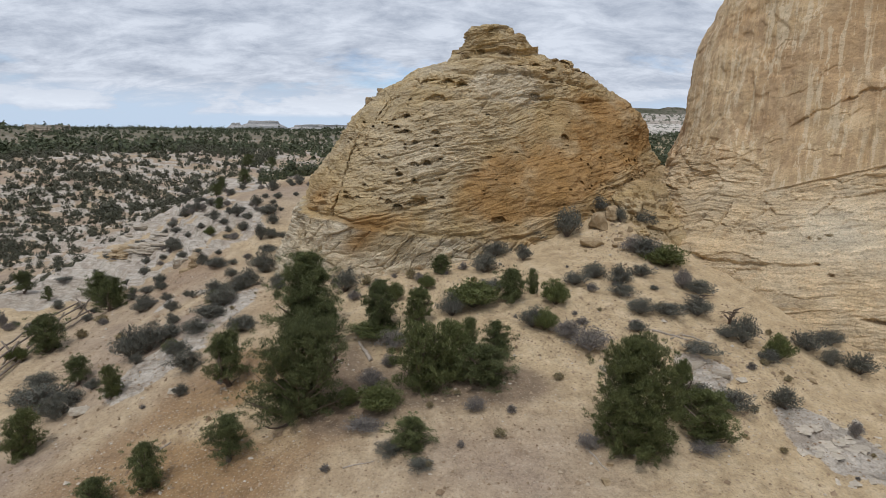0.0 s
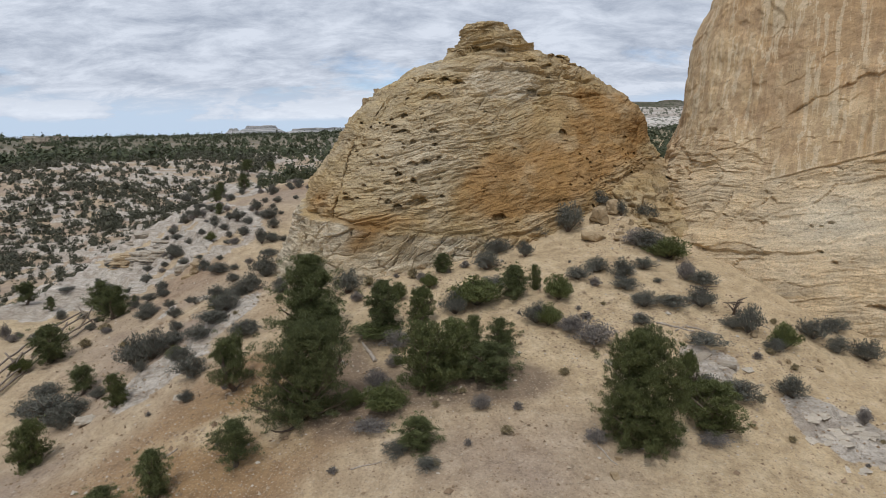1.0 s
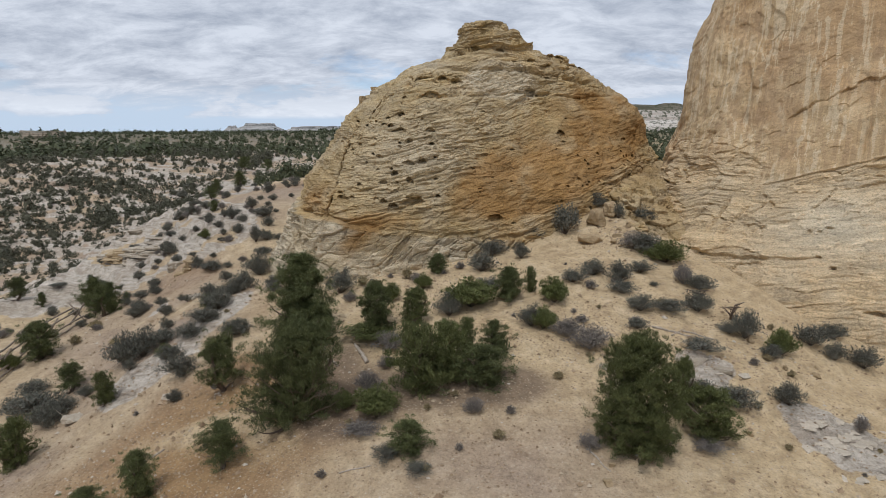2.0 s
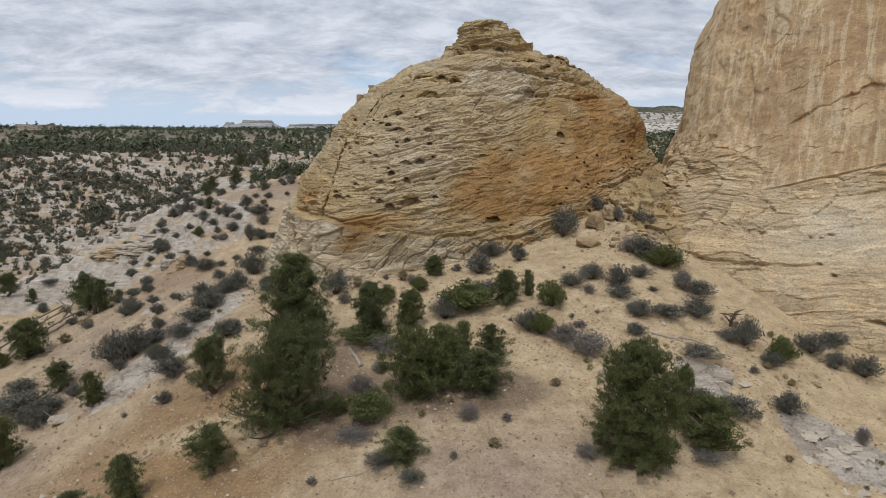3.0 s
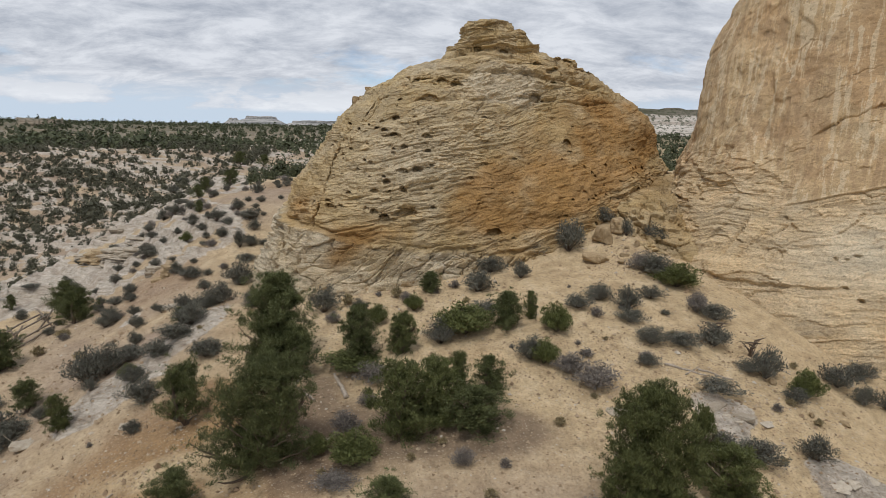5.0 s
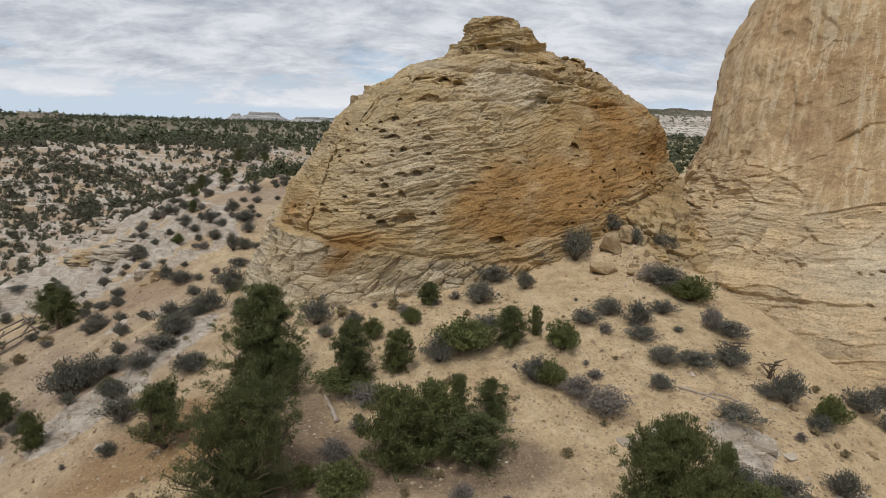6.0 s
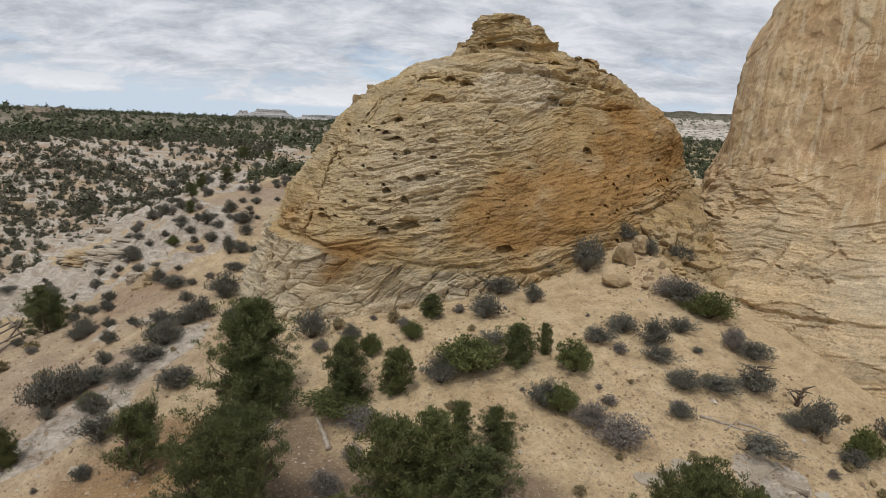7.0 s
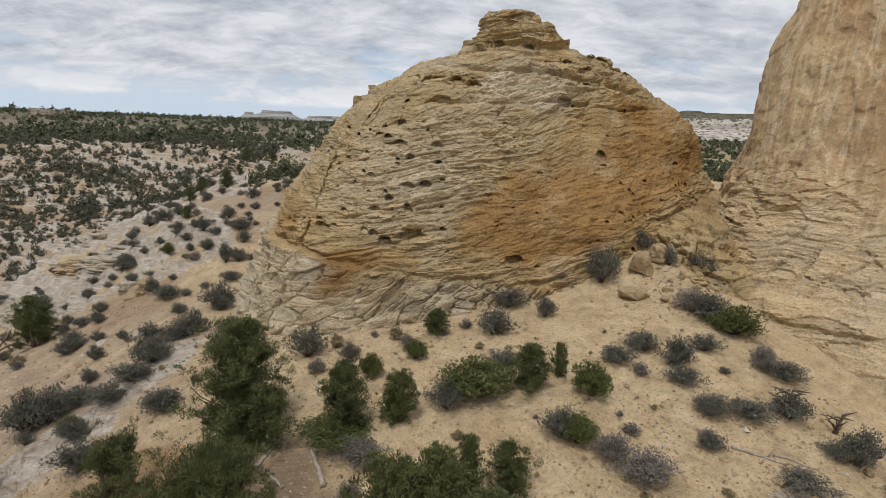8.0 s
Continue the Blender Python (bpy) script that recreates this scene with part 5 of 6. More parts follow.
plant("pine", -17.13, 27.32, 1.48, 1.58)
plant("sage", -17.84, 26.00, 1.20, 2.72)
plant("sage", -16.61, 24.83, 0.97, 1.55)
plant("sage", -19.25, 26.67, 0.76, 1.34)
plant("sage", -16.52, 25.71, 0.80, 1.60)
plant("sage", -15.84, 26.48, 0.55, 0.88)
plant("sage", -19.31, 28.10, 0.68, 1.74)
plant("juniper", -21.35, 31.91, 2.10, 2.32)
plant("pine", -23.19, 40.24, 2.20, 2.42)
plant("pine", -20.72, 38.26, 1.90, 1.78)
plant("sage", -17.79, 35.10, 0.77, 1.15)
plant("sage", -19.05, 38.47, 0.52, 1.16)
plant("tuft", -20.18, 35.16, 0.49, 0.83)
plant("tuft", -16.93, 31.18, 0.39, 0.62)
plant("sage", -28.12, 44.69, 0.24, 1.45)
plant("pine", -27.36, 41.45, 1.06, 0.89)
plant("pine", -29.72, 42.38, 1.68, 1.81)
plant("mauve", -27.29, 36.88, 1.08, 0.78)
plant("olive", -22.39, 30.97, 0.89, 1.10)
plant("tuft", -20.06, 32.93, 0.53, 0.65)
plant("sage", -14.88, 28.23, 1.53, 1.92)
plant("sage", -14.14, 28.42, 1.41, 1.73)
plant("sage", -13.49, 29.15, 0.68, 1.77)
plant("sage", -11.98, 26.41, 0.76, 1.30)
plant("sage", -10.69, 24.56, 0.93, 1.56)
plant("sage", -10.24, 22.74, 0.47, 0.76)
plant("sage", -11.91, 28.37, 0.70, 1.59)
plant("sage", -11.51, 29.26, 0.69, 1.76)
plant("sage", -11.27, 30.42, 1.11, 1.69)
plant("sage", -14.00, 30.72, 0.64, 0.79)
plant("sage", -9.09, 26.58, 0.70, 1.48)
plant("sage", -12.39, 32.67, 0.87, 1.58)
plant("sage", -11.39, 32.74, 0.81, 1.51)
plant("pine", -11.90, 30.94, 0.89, 1.08)
plant("sage", -10.78, 32.94, 1.11, 1.66)
plant("sage", -11.03, 36.53, 1.23, 1.92)
plant("sage", -8.85, 31.72, 0.64, 1.02)
plant("sage", -18.83, 39.84, 0.61, 1.01)
plant("sage", -15.96, 39.97, 0.75, 0.92)
plant("sage", -14.58, 38.69, 0.65, 1.77)
plant("sage", -20.35, 45.39, 0.66, 1.14)
plant("sage", -16.97, 41.80, 0.27, 0.77)
plant("olive", -16.95, 43.91, 0.65, 0.80)
plant("pine", -21.15, 56.95, 1.21, 1.51)
plant("juniper", -18.65, 50.49, 0.89, 0.91)
plant("sage", -22.14, 52.16, 1.04, 0.82)
plant("sage", -20.73, 51.17, 0.82, 1.00)
plant("pine", -20.78, 63.74, 1.63, 1.81)
plant("sage", -20.04, 60.73, 0.69, 0.84)
plant("sage", -15.37, 54.55, 0.87, 1.17)
plant("sage", -13.88, 50.54, 0.52, 0.88)
plant("sage", -14.98, 48.51, 0.89, 1.03)
plant("sage", -13.54, 46.52, 0.77, 1.68)
plant("sage", -15.71, 46.13, 0.96, 1.15)
plant("sage", -14.89, 46.01, 0.57, 0.97)
plant("sage", -12.74, 44.92, 0.85, 0.94)
plant("sage", -17.49, 46.24, 0.37, 0.71)
plant("sage", -16.51, 45.48, 0.46, 0.87)
plant("sage", -15.70, 44.15, 0.48, 0.59)
plant("sage", -12.90, 42.37, 1.13, 0.88)
plant("sage", -12.34, 42.62, 0.71, 1.13)
plant("sage", -20.93, 47.51, 0.45, 1.11)
plant("sage", -19.91, 44.79, 0.99, 1.47)
plant("sage", -19.26, 45.66, 0.49, 0.62)
plant("sage", -15.57, 43.29, 0.32, 0.66)
plant("sage", -11.72, 39.86, 0.52, 1.42)
plant("sage", -22.50, 53.79, 0.41, 0.74)
plant("sage", -15.66, 47.82, 0.19, 0.83)
plant("sage", -16.47, 46.66, 0.52, 0.72)
plant("sage", -22.34, 55.76, 0.42, 1.10)
plant("sage", -39.02, 93.09, 1.34, 2.14)
plant("sage", -41.26, 101.81, 1.12, 2.35)
plant("pine", -24.06, 65.80, 1.60, 1.44)
plant("sage", -31.44, 86.41, 1.60, 1.78)
plant("pine", -39.84, 125.54, 2.63, 2.89)
plant("pine", -36.32, 128.00, 2.22, 3.17)
plant("sage", -35.51, 118.69, 1.36, 2.25)
plant("pine", -35.83, 109.63, 1.91, 1.93)
plant("pine", -21.02, 37.57, 2.04, 2.09)
plant("sage", -14.99, 32.87, 0.68, 0.91)
plant("sage", -17.51, 35.51, 0.54, 0.87)
plant("sage", -11.20, 29.35, 0.50, 0.68)
plant("sage", -11.55, 30.70, 0.69, 0.83)
plant("sage", -15.01, 34.97, 0.36, 0.59)
plant("sage", -17.95, 38.19, 0.50, 0.80)
plant("sage", -24.59, 43.34, 0.87, 1.35)
plant("mauve", -19.70, 34.50, 0.35, 0.78)
plant("sage", -14.14, 27.13, 0.56, 0.63)
plant("olive", -12.38, 26.88, 0.61, 0.85)
plant("sage", -8.48, 30.56, 0.59, 0.97)
plant("sage", -4.80, 28.48, 1.15, 1.42)
plant("mauve", -4.23, 27.28, 0.49, 0.79)
plant("sage", -3.26, 28.15, 0.59, 0.87)
plant("olive", -2.37, 26.76, 0.81, 0.90)
plant("olive", -1.03, 28.04, 0.69, 0.81)
plant("juniper", -0.45, 29.90, 0.96, 1.12)
plant("mauve", -1.41, 29.03, 0.47, 0.65)
plant("sage", 1.68, 29.96, 0.94, 1.57)
plant("sage", 3.71, 31.37, 0.84, 0.96)
plant("sage", 2.38, 32.73, 0.84, 1.65)
plant("sage", 4.70, 34.84, 0.55, 1.75)
plant("sage", 6.45, 34.57, 1.67, 1.80)
plant("sage", 7.43, 41.00, 1.35, 1.34)
plant("sage", 8.90, 43.65, 0.72, 1.24)
plant("sage", 8.56, 36.77, 0.90, 1.43)
plant("sage", 9.54, 35.40, 0.91, 0.77)
plant("sage", 11.07, 35.35, 0.97, 1.46)
plant("mauve", 12.87, 34.76, 0.86, 0.91)
plant("mauve", 9.43, 31.98, 0.86, 1.60)
plant("sage", 9.93, 31.44, 0.98, 1.91)
plant("olive", 10.52, 30.42, 1.05, 1.98)
plant("sage", 8.91, 28.89, 0.59, 1.26)
plant("sage", 7.70, 27.86, 0.92, 1.28)
plant("sage", 7.52, 26.85, 0.61, 1.35)
plant("mauve", 10.66, 28.31, 0.96, 1.06)
plant("sage", 11.27, 27.95, 0.71, 1.53)
plant("sage", 5.61, 27.69, 0.61, 1.39)
plant("sage", 6.67, 28.72, 0.71, 1.44)
plant("tuft", 6.24, 27.06, 0.38, 0.60)
plant("sage", 9.17, 27.71, 0.24, 0.49)
plant("sage", 7.91, 25.41, 0.72, 1.34)
plant("sage", 9.10, 25.53, 0.53, 1.57)
plant("sage", 10.45, 25.86, 0.86, 1.48)
plant("sage", 11.78, 24.43, 1.12, 1.30)
plant("sage", 11.21, 24.55, 0.52, 0.98)
plant("olive", 12.95, 23.82, 1.03, 1.16)
plant("sage", 12.34, 23.39, 0.52, 0.99)
plant("sage", 14.70, 25.00, 0.85, 1.55)
plant("sage", 16.06, 25.78, 0.69, 1.31)
plant("sage", 15.27, 24.24, 0.68, 1.03)
plant("sage", 16.34, 24.10, 0.90, 1.39)
plant("sage", 11.65, 20.74, 0.78, 1.20)
plant("mauve", 13.60, 19.81, 0.64, 0.54)
plant("sage", 7.35, 23.89, 0.42, 0.95)
plant("sage", 9.54, 23.07, 0.41, 1.78)
plant("mauve", 4.49, 23.06, 0.74, 1.22)
plant("mauve", 5.2, 22.4, 0.85, 1.75)
plant("sage", 3.28, 23.80, 0.84, 1.26)
plant("olive", 3.70, 23.55, 0.85, 1.04)
plant("olive", 4.46, 25.78, 1.03, 1.30)
plant("juniper", 2.58, 25.86, 1.41, 1.56)
plant("juniper", 3.60, 26.65, 1.14, 0.59)
plant("olive", 1.04, 25.69, 1.12, 2.30)
plant("sage", 0.13, 25.09, 0.95, 1.27)
plant("sage", 1.90, 27.50, 0.51, 1.51)
plant("tuft", 5.29, 24.17, 0.29, 0.59)
plant("mauve", 0.88, 18.85, 0.48, 0.80)
plant("tuft", 1.59, 17.77, 0.29, 0.41)
plant("tuft", 3.80, 20.62, 0.26, 0.39)
plant("olive", -2.23, 19.26, 0.82, 1.63)
plant("mauve", -2.59, 18.46, 0.29, 1.45)
plant("olive", -3.30, 19.63, 0.66, 0.75)
plant("mauve", -2.61, 20.44, 0.65, 1.10)
plant("mauve", -2.12, 21.65, 0.52, 0.68)
plant("juniper", -4.93, 25.09, 0.81, 0.70)
plant("sage", -9.11, 26.55, 0.68, 1.36)
plant("tuft", -3.88, 28.95, 0.47, 0.54)
plant("tuft", 17.38, 28.82, 0.34, 0.38)
plant("tuft", 7.50, 27.82, 0.28, 0.38)
plant("tuft", 7.43, 24.30, 0.28, 0.52)
plant("tuft", 0.68, 30.47, 0.34, 0.53)
plant("tuft", 7.28, 22.34, 0.17, 0.34)
plant("tuft", -1.87, 29.61, 0.47, 0.61)
plant("tuft", -3.52, 16.85, 0.24, 0.31)
plant("mauve", 4.20, 17.51, 0.42, 0.84)
plant("mauve", 7.81, 17.90, 0.32, 1.28)

# small shrubs strewn over the slope between dome and wash, and tufts on the open sand
strewn = random.Random(19)
count = 0
while count < 98:
    sx, sy = strewn.uniform(-27, -9), strewn.uniform(34, 66)
    crest_x = float(np.interp(sy, CREST_Y, CREST_X))
    if sx < crest_x + 1.0 or (sx > -10.5 and sy > 30 and sy < 48):
        continue
    s = strewn.uniform(0.35, 0.85)
    plant("sage" if strewn.random() < 0.8 else "mauve", round(sx, 2), round(sy, 2), s * 0.8, s * 1.25)
    count += 1
for k in range(46):
    sx, sy = strewn.uniform(-12, 14), strewn.uniform(16, 32)
    s = strewn.uniform(0.12, 0.30)
    plant("tuft", round(sx, 2), round(sy, 2), s, s * 1.3)


# ---- scrub and woods over the far plain ----
def scatter_scrub(name, label, count, seed, region, high, cover, blades, material):
    """Uncounted far plants in one mesh: each an uneven heap of blades that stands on the ground."""
    rng = np.random.default_rng(seed)
    (a0, a1), (r0, r1) = region
    ang = np.radians(rng.uniform(a0, a1, count * 6))
    rad = np.sqrt(rng.uniform(r0**2, r1**2, count * 6)) if r1 < 200 else r0 * (r1 / r0) ** rng.random(count * 6)
    x, y = rad * np.sin(ang), rad * np.cos(ang)
    keep = cover(x, y, rng)
    x, y = x[keep][:count], y[keep][:count]
    z = ground_z(x, y)
    n = len(x)
    h = high * rng.lognormal(0, 0.32, n)
    w = h * rng.uniform(0.75, 1.35, n)
    d = rng.normal(size=(n, blades, 3))
    d /= np.linalg.norm(d, axis=-1, keepdims=True)
    d[..., 2] = np.abs(d[..., 2]) * 0.9 + 0.05
    lobes = rng.uniform(0.6, 1.15, (n, blades, 1))
    size = np.stack([w / 2, w / 2, h], -1)[:, None, :]
    c = np.stack([x, y, z - 0.03], -1)[:, None, :] + d * size * lobes * rng.uniform(0.45, 0.85, (n, blades, 1))
    s = rng.normal(size=(n, blades, 3))
    s = np.cross(d, s)
    s /= np.linalg.norm(s, axis=-1, keepdims=True)
    t = np.cross(d, s) + 0.5 * d
    k = (h[:, None, None] * rng.uniform(0.6, 1.2, (n, blades, 1)) * (0.74 / np.sqrt(blades)))
    verts = np.stack([c - s * k - t * k * 0.8, c + s * k - t * k * 0.6, c + t * k * 1.3], 2).reshape(-1, 3)
    me = mesh_from(name, verts, np.arange(len(verts)).reshape(-1, 3), material, False)
    return tagged(new(name, me), label, "scrub", kind="stuff")


def plain_cover(x, y, rng):
    patch = fbm(x * 0.06, y * 0.06, 0, 3, 121)
    clear = x < np.interp(y, CREST_Y, CREST_X) - 3.0
    return clear & (rng.random(len(x)) < 0.55 + 0.5 * patch)


def wood_cover(x, y, rng):
    patch = fbm(x * 0.02, y * 0.02, 0, 3, 123)
    return rng.random(len(x)) < 0.7 + 0.5 * patch


scatter_scrub("plain_scrub", "dark grey-green scrub scattered over ledges of the plain", 900, 131, ((-48, -6), (44, 95)), 0.85, plain_cover, 130, FARSCRUB)
scatter_scrub("plateau_scrub", "dark scrub and small trees over the ledged plain", 2300, 135, ((-48, -6), (92, 170)), 1.15, plain_cover, 60, FARSCRUB)
scatter_scrub("far_woods", "dark pinyon and juniper woods covering the plateau", 6800, 132, ((-46, 30), (150, 640)), 1.9, wood_cover, 34, FARWOOD)
scatter_scrub("near_woods", "dense dark trees on the rise behind the dome", 260, 133, ((-17, 26), (66, 128)), 2.2, wood_cover, 300, FARWOOD)
scatter_scrub("ledge_brush", "small dark brush between the ledges of the plain", 2200, 134, ((-48, -12), (44, 130)), 0.42, plain_cover, 30, FARSCRUB)


# ---- fallen blocks, stones, logs and the fence ----
def boulder(name, x, y, size, turn, seed, material, label, sink=0.12, corners=16, cuts=2):
    """An angular block: the hull of a few corners, with broken edges and a rough skin."""
    rng = random.Random(seed)
    bm = bmesh.new()
    for k in range(corners):
        v = Vector((rng.uniform(-1, 1), rng.uniform(-1, 1), rng.uniform(-1, 1)))
        v *= 1.0 / max(abs(v.x), abs(v.y), abs(v.z)) ** rng.uniform(0.6, 1.0)
        bm.verts.new((v.x * size[0] * 0.5, v.y * size[1] * 0.5, v.z * size[2] * 0.5))
    hull = bmesh.ops.convex_hull(bm, input=bm.verts)
    bmesh.ops.delete(bm, geom=[g for g in hull["geom_interior"] if isinstance(g, bmesh.types.BMVert)], context="VERTS")
    bmesh.ops.dissolve_limit(bm, angle_limit=0.12, verts=bm.verts, edges=bm.edges)
    bmesh.ops.bevel(bm, geom=list(bm.edges), offset=0.05 * min(size), segments=1, affect="EDGES")
    bmesh.ops.triangulate(bm, faces=bm.faces)
    bmesh.ops.subdivide_edges(bm, edges=bm.edges, cuts=cuts, use_grid_fill=True)
    s = min(size)
    for v in bm.verts:
        p = v.co / s
        v.co += Vector((noise.noise(p * 1.7 + Vector((seed, 0, 0))), noise.noise(p * 1.7 + Vector((0, seed, 0))), noise.noise(p * 1.7 + Vector((0, 0, seed))))) * 0.09 * s
        v.co += Vector((noise.noise(p * 4.5), noise.noise(p * 4.5 + Vector((9, 0, 0))), noise.noise(p * 4.5 + Vector((0, 9, 0))))) * 0.05 * s
        v.co.z += 0.03 * s * noise.noise(Vector((p.x, p.y, p.z * 6)))
    low = min(v.co.z for v in bm.verts)
    me = bpy.data.meshes.new(name)
    bm.to_mesh(me)
    bm.free()
    me.materials.append(material)
    ob = new(name, me)
    z = float(ground_z(np.array([x]), np.array([y]))[0])
    ob.matrix_basis = pose(x, y, z - low - sink * size[2], rng.uniform(-4, 4), rng.uniform(-4, 4), turn)
    return tagged(ob, label, "rock")


SAYS_BLOCK = "squarish fallen sandstone block resting on the sand"
boulder("sandstone_block", 8.1, 35.0, (1.15, 0.9, 1.05), 20, 3, BLOCK, "split orange sandstone block leaning at the dome's foot", 0.12, 16, 6)
boulder("sandstone_block", 9.15, 35.7, (0.95, 0.9, 0.9), 50, 4, BLOCK, SAYS_BLOCK, 0.12, 16, 6)
boulder("sandstone_slab", 7.55, 33.1, (1.35, 0.8, 0.55), 5, 6, BLOCK, "flat pale sandstone slab half sunk in sand", 0.12, 16, 6)
stones = random.Random(31)
for sx, sy, w in ((9.0, 33.6, 0.5), (9.5, 33.2, 0.42), (9.3, 34.3, 0.35), (8.6, 32.6, 0.45), (9.9, 34.6, 0.4), (10.4, 34.0, 0.3), (8.9, 32.2, 0.35), (10.1, 33.0, 0.32),
                  (9.7, 32.0, 0.3), (10.8, 35.0, 0.4), (7.0, 32.2, 0.25), (10.0, 30.6, 0.3), (11.2, 34.0, 0.3), (13.9, 22.9, 0.38), (11.9, 24.2, 0.3), (14.2, 23.6, 0.25),
                  (12.6, 22.8, 0.22), (4.7, 16.8, 0.22), (4.4, 16.1, 0.25), (2.9, 14.9, 0.3), (9.5, 18.9, 0.3), (8.9, 23.1, 0.35), (-8.4, 17.4, 0.25), (-9.6, 19.2, 0.22)):
    boulder("loose_stone", sx, sy, (w, w * stones.uniform(0.7, 1.0), w * stones.uniform(0.5, 0.8)), stones.uniform(0, 360), stones.randrange(999),
            BLOCK, "small rough sandstone rock lying on sand", 0.2, 11, 1)["group"] = "loose stones on the sand"

# two small cap stones perched on the dome's shoulder
dome_points = np.empty(len(dome.data.vertices) * 3, np.float32)
dome.data.vertices.foreach_get("co", dome_points)
dome_points = dome_points.reshape(-1, 3)
for sx, sy, w, h, seed in ((-5.0, 39.2, 0.55, 0.45, 71), (-4.35, 39.4, 0.4, 0.28, 74)):
    cap = boulder("cap_stone", sx, sy, (w, w * 0.8, h), 15, seed, BLOCK, "small flat cap stone perched on the sandstone dome", 0.2, 14, 1)
    close = np.hypot(dome_points[:, 0] - sx, dome_points[:, 1] - sy) < 0.2
    cap.location.z = float(np.median(np.sort(dome_points[close, 2])[-12:])) + 0.22 * h

# outcrops of bedded rock on the slope across the wash
def outcrop(x, y, wide, deep, beds, turn, seed, material, label):
    """A stack of thin, broken beds that stands out of the slope, each with its own worn outline."""
    rng = np.random.default_rng(seed)
    cols = 40
    a = np.linspace(0, 2 * math.pi, cols, endpoint=False)
    rings, z, beds = [], -0.85, beds + 5
    for k in range(beds):
        thick = rng.uniform(0.06, 0.17)
        grow = 1.0 - 0.35 * (k / max(beds - 1, 1)) ** 1.4 + rng.normal() * 0.06
        ox, oy = rng.normal() * 0.06 * wide, rng.normal() * 0.06 * deep
        edge = grow * (1 + 0.34 * fbm(np.cos(a) * 1.4 + seed, np.sin(a) * 1.4, k * 0.5, 3, seed % 90) + 0.11 * vnoise(np.cos(a) * 6, np.sin(a) * 6, k * 3.0, seed % 70))
        sq = np.maximum(np.abs(np.cos(a)), np.abs(np.sin(a))) ** -0.5
        for share, f in ((0.0, 0.93), (0.25, 1.0), (0.8, 1.0), (1.0, 0.95)):
            tilt = 0.05 * vnoise(np.cos(a) * 1.5, np.sin(a) * 1.5, k * 1.7, seed % 50)
            rings.append(np.stack([ox + 0.5 * wide * f * edge * sq * np.cos(a), oy + 0.5 * deep * f * edge * sq * np.sin(a), z + share * thick + tilt], -1))
        z += thick
    rings.append(rings[-1] * np.array([0.5, 0.5, 1.0]) + np.array([0, 0, 0.03]))
    rings.append(rings[-1] * np.array([0.02, 0.02, 1.0]) + np.array([0, 0, 0.02]))
    ob = new("rock_outcrop", mesh_from("rock_outcrop", np.vstack(rings), quads(len(rings), cols, True), material, False))
    ob.matrix_basis = pose(x, y, float(ground_z(np.array([x]), np.array([y]))[0]) - 0.22, 0, 0, turn)
    return tagged(ob, label, "rock", group="rock outcrops on the slopes")


for n, (sx, sy, wx, wy, beds, a) in enumerate(((-18.0, 41.4, 1.3, 0.9, 5, 15), (-16.6, 40.6, 1.3, 1.1, 6, 60), (-20.2, 42.4, 1.2, 0.8, 4, -10), (-17.3, 40.2, 0.9, 0.7, 5, 8),
                                               (-21.5, 47.0, 2.8, 1.6, 5, 12), (-23.4, 47.8, 3.0, 1.9, 6, -8), (-25.2, 48.6, 3.0, 2.0, 7, 15), (-26.6, 49.4, 2.2, 1.8, 6, 5),
                                               (-22.6, 49.4, 2.6, 1.8, 5, 4), (-20.3, 46.2, 2.0, 1.2, 4, 20), (-26.0, 53.2, 2.4, 1.3, 4, 50), (-24.6, 57.0, 2.6, 1.2, 4, 30))):
    outcrop(sx, sy, wx, wy, beds, a, 400 + n, BLOCK if n in (1, 3, 6) else PALE, "layered outcrop of weathered bedded sandstone on the slope")
for sx, sy, wx, wy, h, a in ((-14.0, 34.4, 0.9, 0.6, 0.35, 30), (6.25, 21.65, 0.9, 0.6, 0.45, 25), (5.75, 21.3, 0.9, 0.6, 0.28, -15), (6.75, 21.9, 0.7, 0.5, 0.25, 40),
                             (9.2, 22.3, 0.9, 0.6, 0.22, 10), (9.9, 21.9, 0.7, 0.5, 0.18, -20), (8.8, 22.0, 0.6, 0.4, 0.18, 50), (-10.6, 23.2, 0.9, 0.5, 0.25, -12), (-15.2, 24.6, 1.1, 0.7, 0.3, 15)):
    boulder("rock_ledge", sx, sy, (wx, wy, h), a, int(abs(sx * 13 + sy * 7)), PALE, "low weathered ledge of pale sandstone in sand", 0.5, 18)["group"] = "rock ledges in the sand"


# cracked plates of pale slickrock where the sand is swept thin
plates = random.Random(57)
for k in range(44):
    px, py = plates.gauss(12.9, 0.95), plates.gauss(19.2, 1.0)
    if k > 36:
        px, py = plates.gauss(9.3, 0.5), plates.gauss(21.9, 0.3)
    w = plates.uniform(0.25, 0.7)
    boulder("rock_plate", px, py, (w, w * plates.uniform(0.55, 0.9), plates.uniform(0.08, 0.13)), plates.uniform(0, 180), 300 + k,
            SLAB, "flat cracked plate of pale slickrock in sand", 0.72, 15, 1)["group"] = "slickrock plates in the sand"


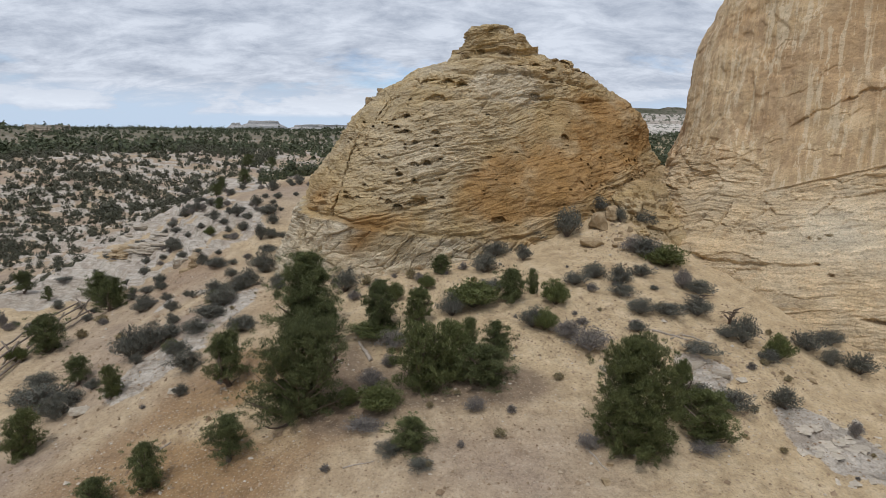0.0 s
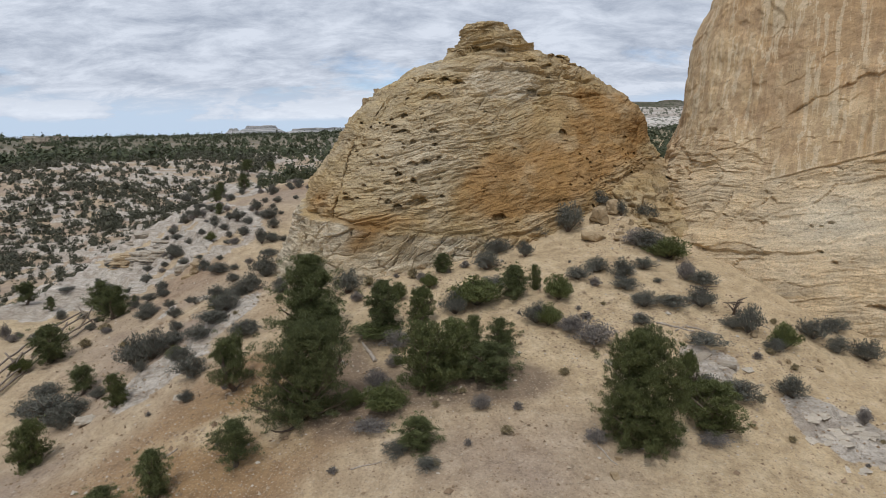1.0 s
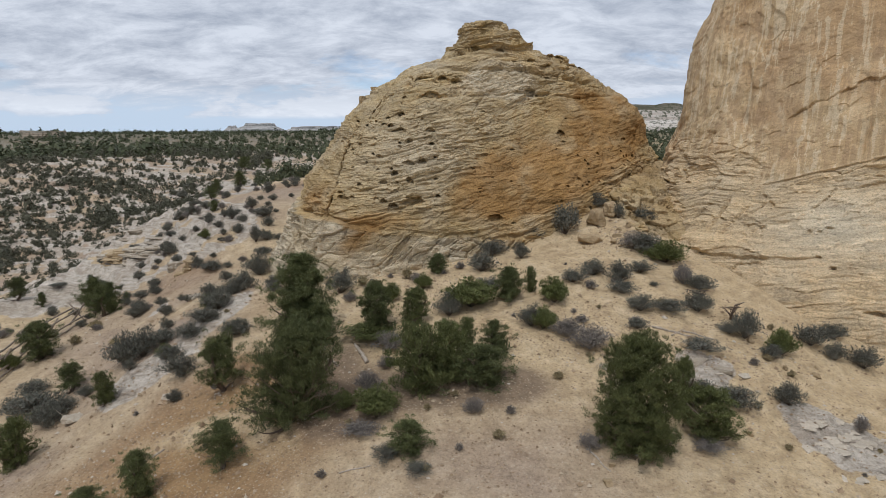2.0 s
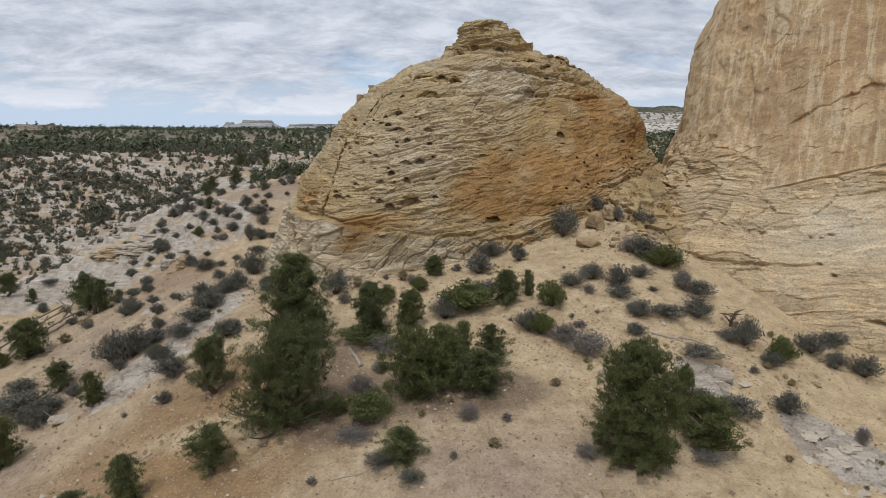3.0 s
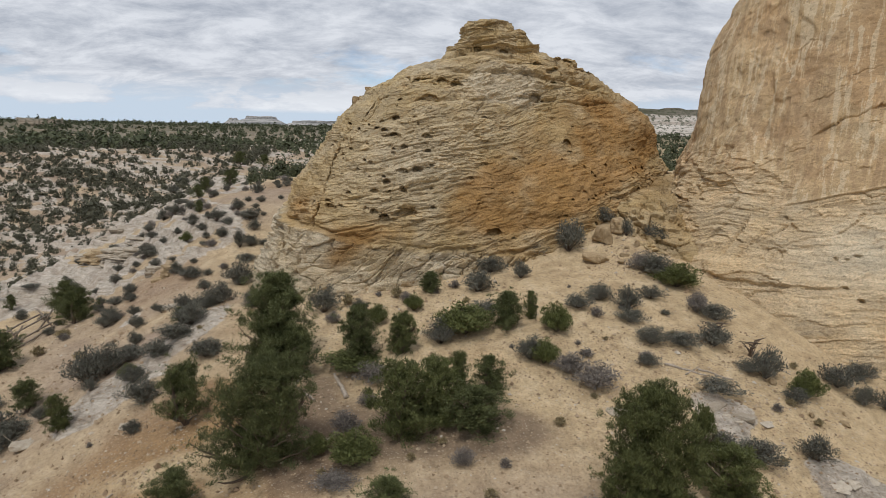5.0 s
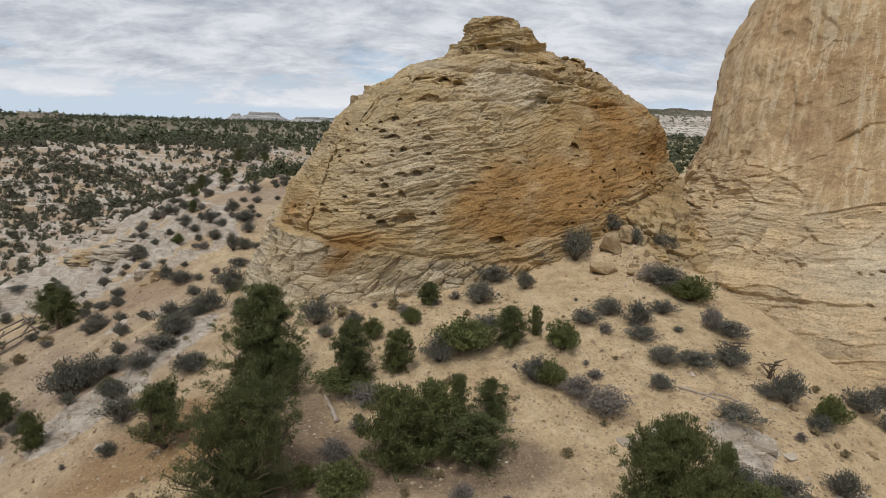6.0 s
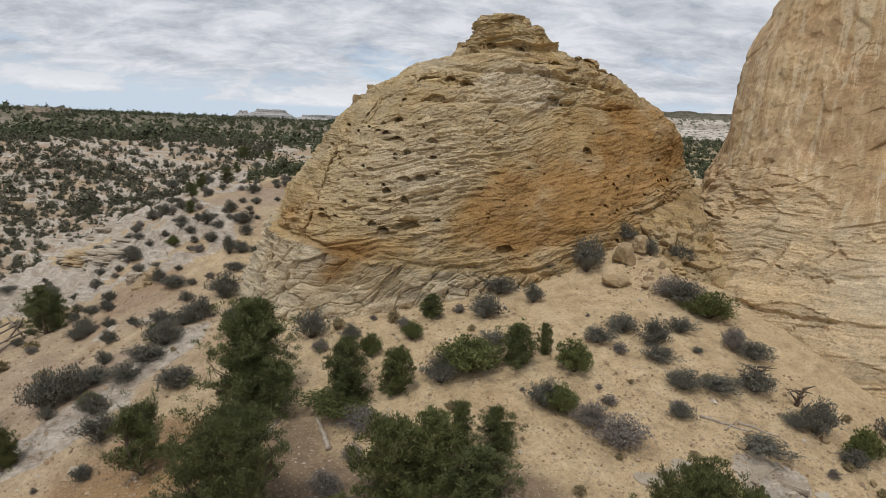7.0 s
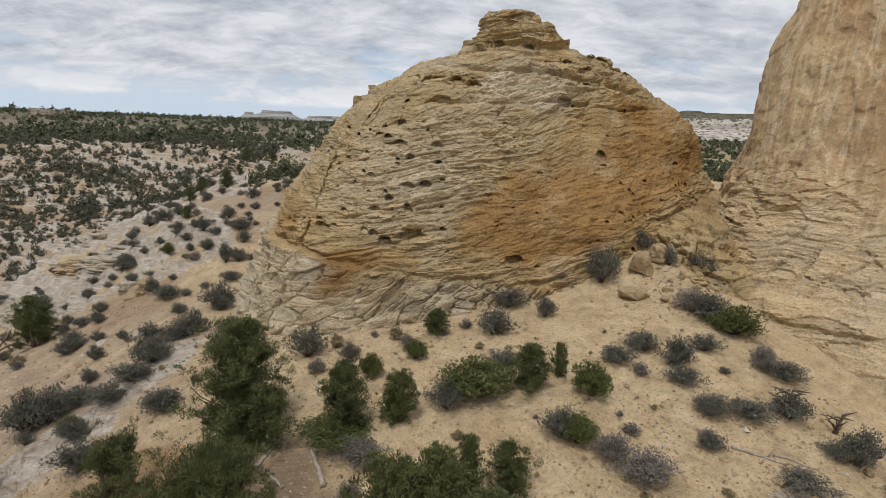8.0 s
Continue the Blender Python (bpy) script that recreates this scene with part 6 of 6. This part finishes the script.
def scatter_stones(name, label, count, seed, spots, size):
    """Uncounted pebbles in one mesh, each a small flattened angular piece."""
    rng = np.random.default_rng(seed)
    x, y = [], []
    for cx, cy, rx, ry, share in spots:
        k = int(count * share)
        x.append(rng.normal(cx, rx, k))
        y.append(rng.normal(cy, ry, k))
    x, y = np.concatenate(x), np.concatenate(y)
    z = ground_z(x, y)
    n = len(x)
    r = size * rng.lognormal(0, 0.5, n)
    shape = np.array([[1, 0, 0], [0, 1, 0], [-1, 0, 0], [0, -1, 0], [0.2, 0.1, 0.8]])
    v = shape[None] * r[:, None, None] * rng.uniform(0.6, 1.3, (n, 5, 3))
    a = rng.uniform(0, 6.283, n)[:, None]
    v = np.stack([v[..., 0] * np.cos(a) - v[..., 1] * np.sin(a), v[..., 0] * np.sin(a) + v[..., 1] * np.cos(a), v[..., 2]], -1)
    v += np.stack([x, y, z + 0.15 * r], -1)[:, None, :]
    tri = np.array([[0, 1, 4], [1, 2, 4], [2, 3, 4], [3, 0, 4], [2, 1, 0], [3, 2, 0]])
    faces = (np.arange(n)[:, None, None] * 5 + tri[None]).reshape(-1, 3)
    return tagged(new(name, mesh_from(name, v.reshape(-1, 3), faces, PEBBLES, False)), label, "pebbles", kind="stuff")


scatter_stones("pebbles", "scattered pebbles and rock chips on the sand", 20000, 41,
               ((0, 18, 8, 4, 0.28), (9, 23, 4, 3, 0.20), (-9, 20, 4, 3, 0.20), (5, 28, 5, 4, 0.10), (-14, 34, 6, 5, 0.12), (9.5, 34, 1.6, 1.6, 0.05), (-3, 28, 4, 2, 0.05)), 0.026)
scatter_stones("rock_chips", "larger rock chips strewn on the slope", 4200, 43,
               ((10, 22, 4, 2.5, 0.07), (-9, 21, 5, 3, 0.10), (-16, 38, 4, 5, 0.22), (9.6, 33.6, 1.4, 1.8, 0.10), (-14, 28.5, 4.5, 4, 0.26), (-4, 30.5, 4, 1.2, 0.05), (8.5, 30, 3, 2.5, 0.03)), 0.037)


def log(name, x0, y0, x1, y1, r, label, seed):
    rng = np.random.default_rng(seed)
    pts = []
    for k in range(8):
        t = k / 7
        x, y = x0 + (x1 - x0) * t, y0 + (y1 - y0) * t
        rr = r * (1 - 0.45 * t)
        z = float(ground_z(np.array([x]), np.array([y]))[0]) + rr * 0.8
        pts.append((x + rng.normal() * r * 0.22, y + rng.normal() * r * 0.22, z, rr))
    pts = [(*pts[0][:3], 0.01)] + pts + [(*pts[-1][:3], 0.005)]
    return tagged(new(name, tubes(name, [pts], DEADWOOD, 9)), label, "log", group="dead wood on the ground")


SAYS_LOG = "bleached dead juniper log lying on bare ground"
for n, (x0, y0, x1, y1, r) in enumerate(((-2.85, 22.1, -3.45, 23.5, 0.085), (-3.9, 22.1, -4.75, 23.0, 0.06), (-4.9, 22.6, -4.5, 23.9, 0.065), (-5.1, 23.1, -5.05, 23.6, 0.05),
                                         (-3.1, 20.1, -2.2, 20.6, 0.05), (8.0, 24.0, 9.4, 23.8, 0.05), (9.2, 24.1, 10.4, 23.9, 0.04), (8.6, 23.6, 9.3, 24.3, 0.03),
                                         (11.9, 25.3, 13.0, 25.0, 0.03), (4.2, 17.3, 4.6, 16.6, 0.03), (-3.0, 16.9, -2.1, 17.0, 0.025), (-10.2, 18.9, -9.2, 19.5, 0.05))):
    log("dead_log", x0, y0, x1, y1, r, SAYS_LOG, n)


def snag(x, y, high, seed):
    """A small dead tree with twisted bare limbs."""
    rng = np.random.default_rng(seed)
    z = float(ground_z(np.array([x]), np.array([y]))[0])
    top = new("dead_tree")
    top.matrix_basis = pose(x, y, z)
    tagged(top, "twisted dead juniper snag with bare grey limbs", "dead tree")
    trunk = limb((0, 0, -0.1), (0.35, 0.1, 1), high * 0.7, 0.09, rng, 0, 7)
    part("trunk", tubes("trunk", [trunk], BARK, 7), top)
    for k in range(11):
        root = trunk[2 + k % 6][:3]
        a = k * 2.4
        part("limb", tubes("limb", [limb(root, (math.cos(a), math.sin(a), 0.5), high * rng.uniform(0.3, 0.55), 0.035, rng, 0.02, 5)], BARK, 5), top)
    return top


snag(10.35, 26.0, 1.25, 5)
snag(11.75, 25.7, 1.1, 8)


def build_fence():
    """A weathered rail fence on crossed posts, running down towards the wash."""
    top = new("rail_fence")
    tagged(top, "weathered wooden rail fence with crossed posts on sand", "fence")
    feet = [(-22.2, 28.2), (-22.5, 30.8), (-22.8, 33.2), (-22.9, 35.4), (-22.6, 37.6)]
    heads = []
    for x, y in feet:
        z = float(ground_z(np.array([x]), np.array([y]))[0])
        heads.append((x, y, z))
        for side in (-1, 1):
            part("post", tubes("post", [[(x + side * 0.55, y + 0.05 * side, z - 0.1, 0.055), (x, y, z + 0.62, 0.05), (x - side * 0.42, y - 0.05 * side, z + 1.25, 0.045), (x - side * 0.42, y - 0.05 * side, z + 1.26, 0.005)]], FENCEWOOD, 7), top)
    rng = random.Random(3)
    for a, b in zip(heads, heads[1:]):
        for dx, h in ((0.0, 0.80), (-0.28, 0.98), (0.26, 0.42), (0.36, 0.2)):
            p = [(a[0] + dx + (b[0] - a[0]) * t, a[1] + (b[1] - a[1]) * t, a[2] + (b[2] - a[2]) * t + h + rng.uniform(-0.04, 0.04), 0.05) for t in (-0.06, 0.3, 0.65, 1.05)]
            part("rail", tubes("rail", [[(*p[0][:3], 0.005), *p, (*p[-1][:3], 0.005)]], FENCEWOOD, 7), top)
    return top


fence = build_fence()
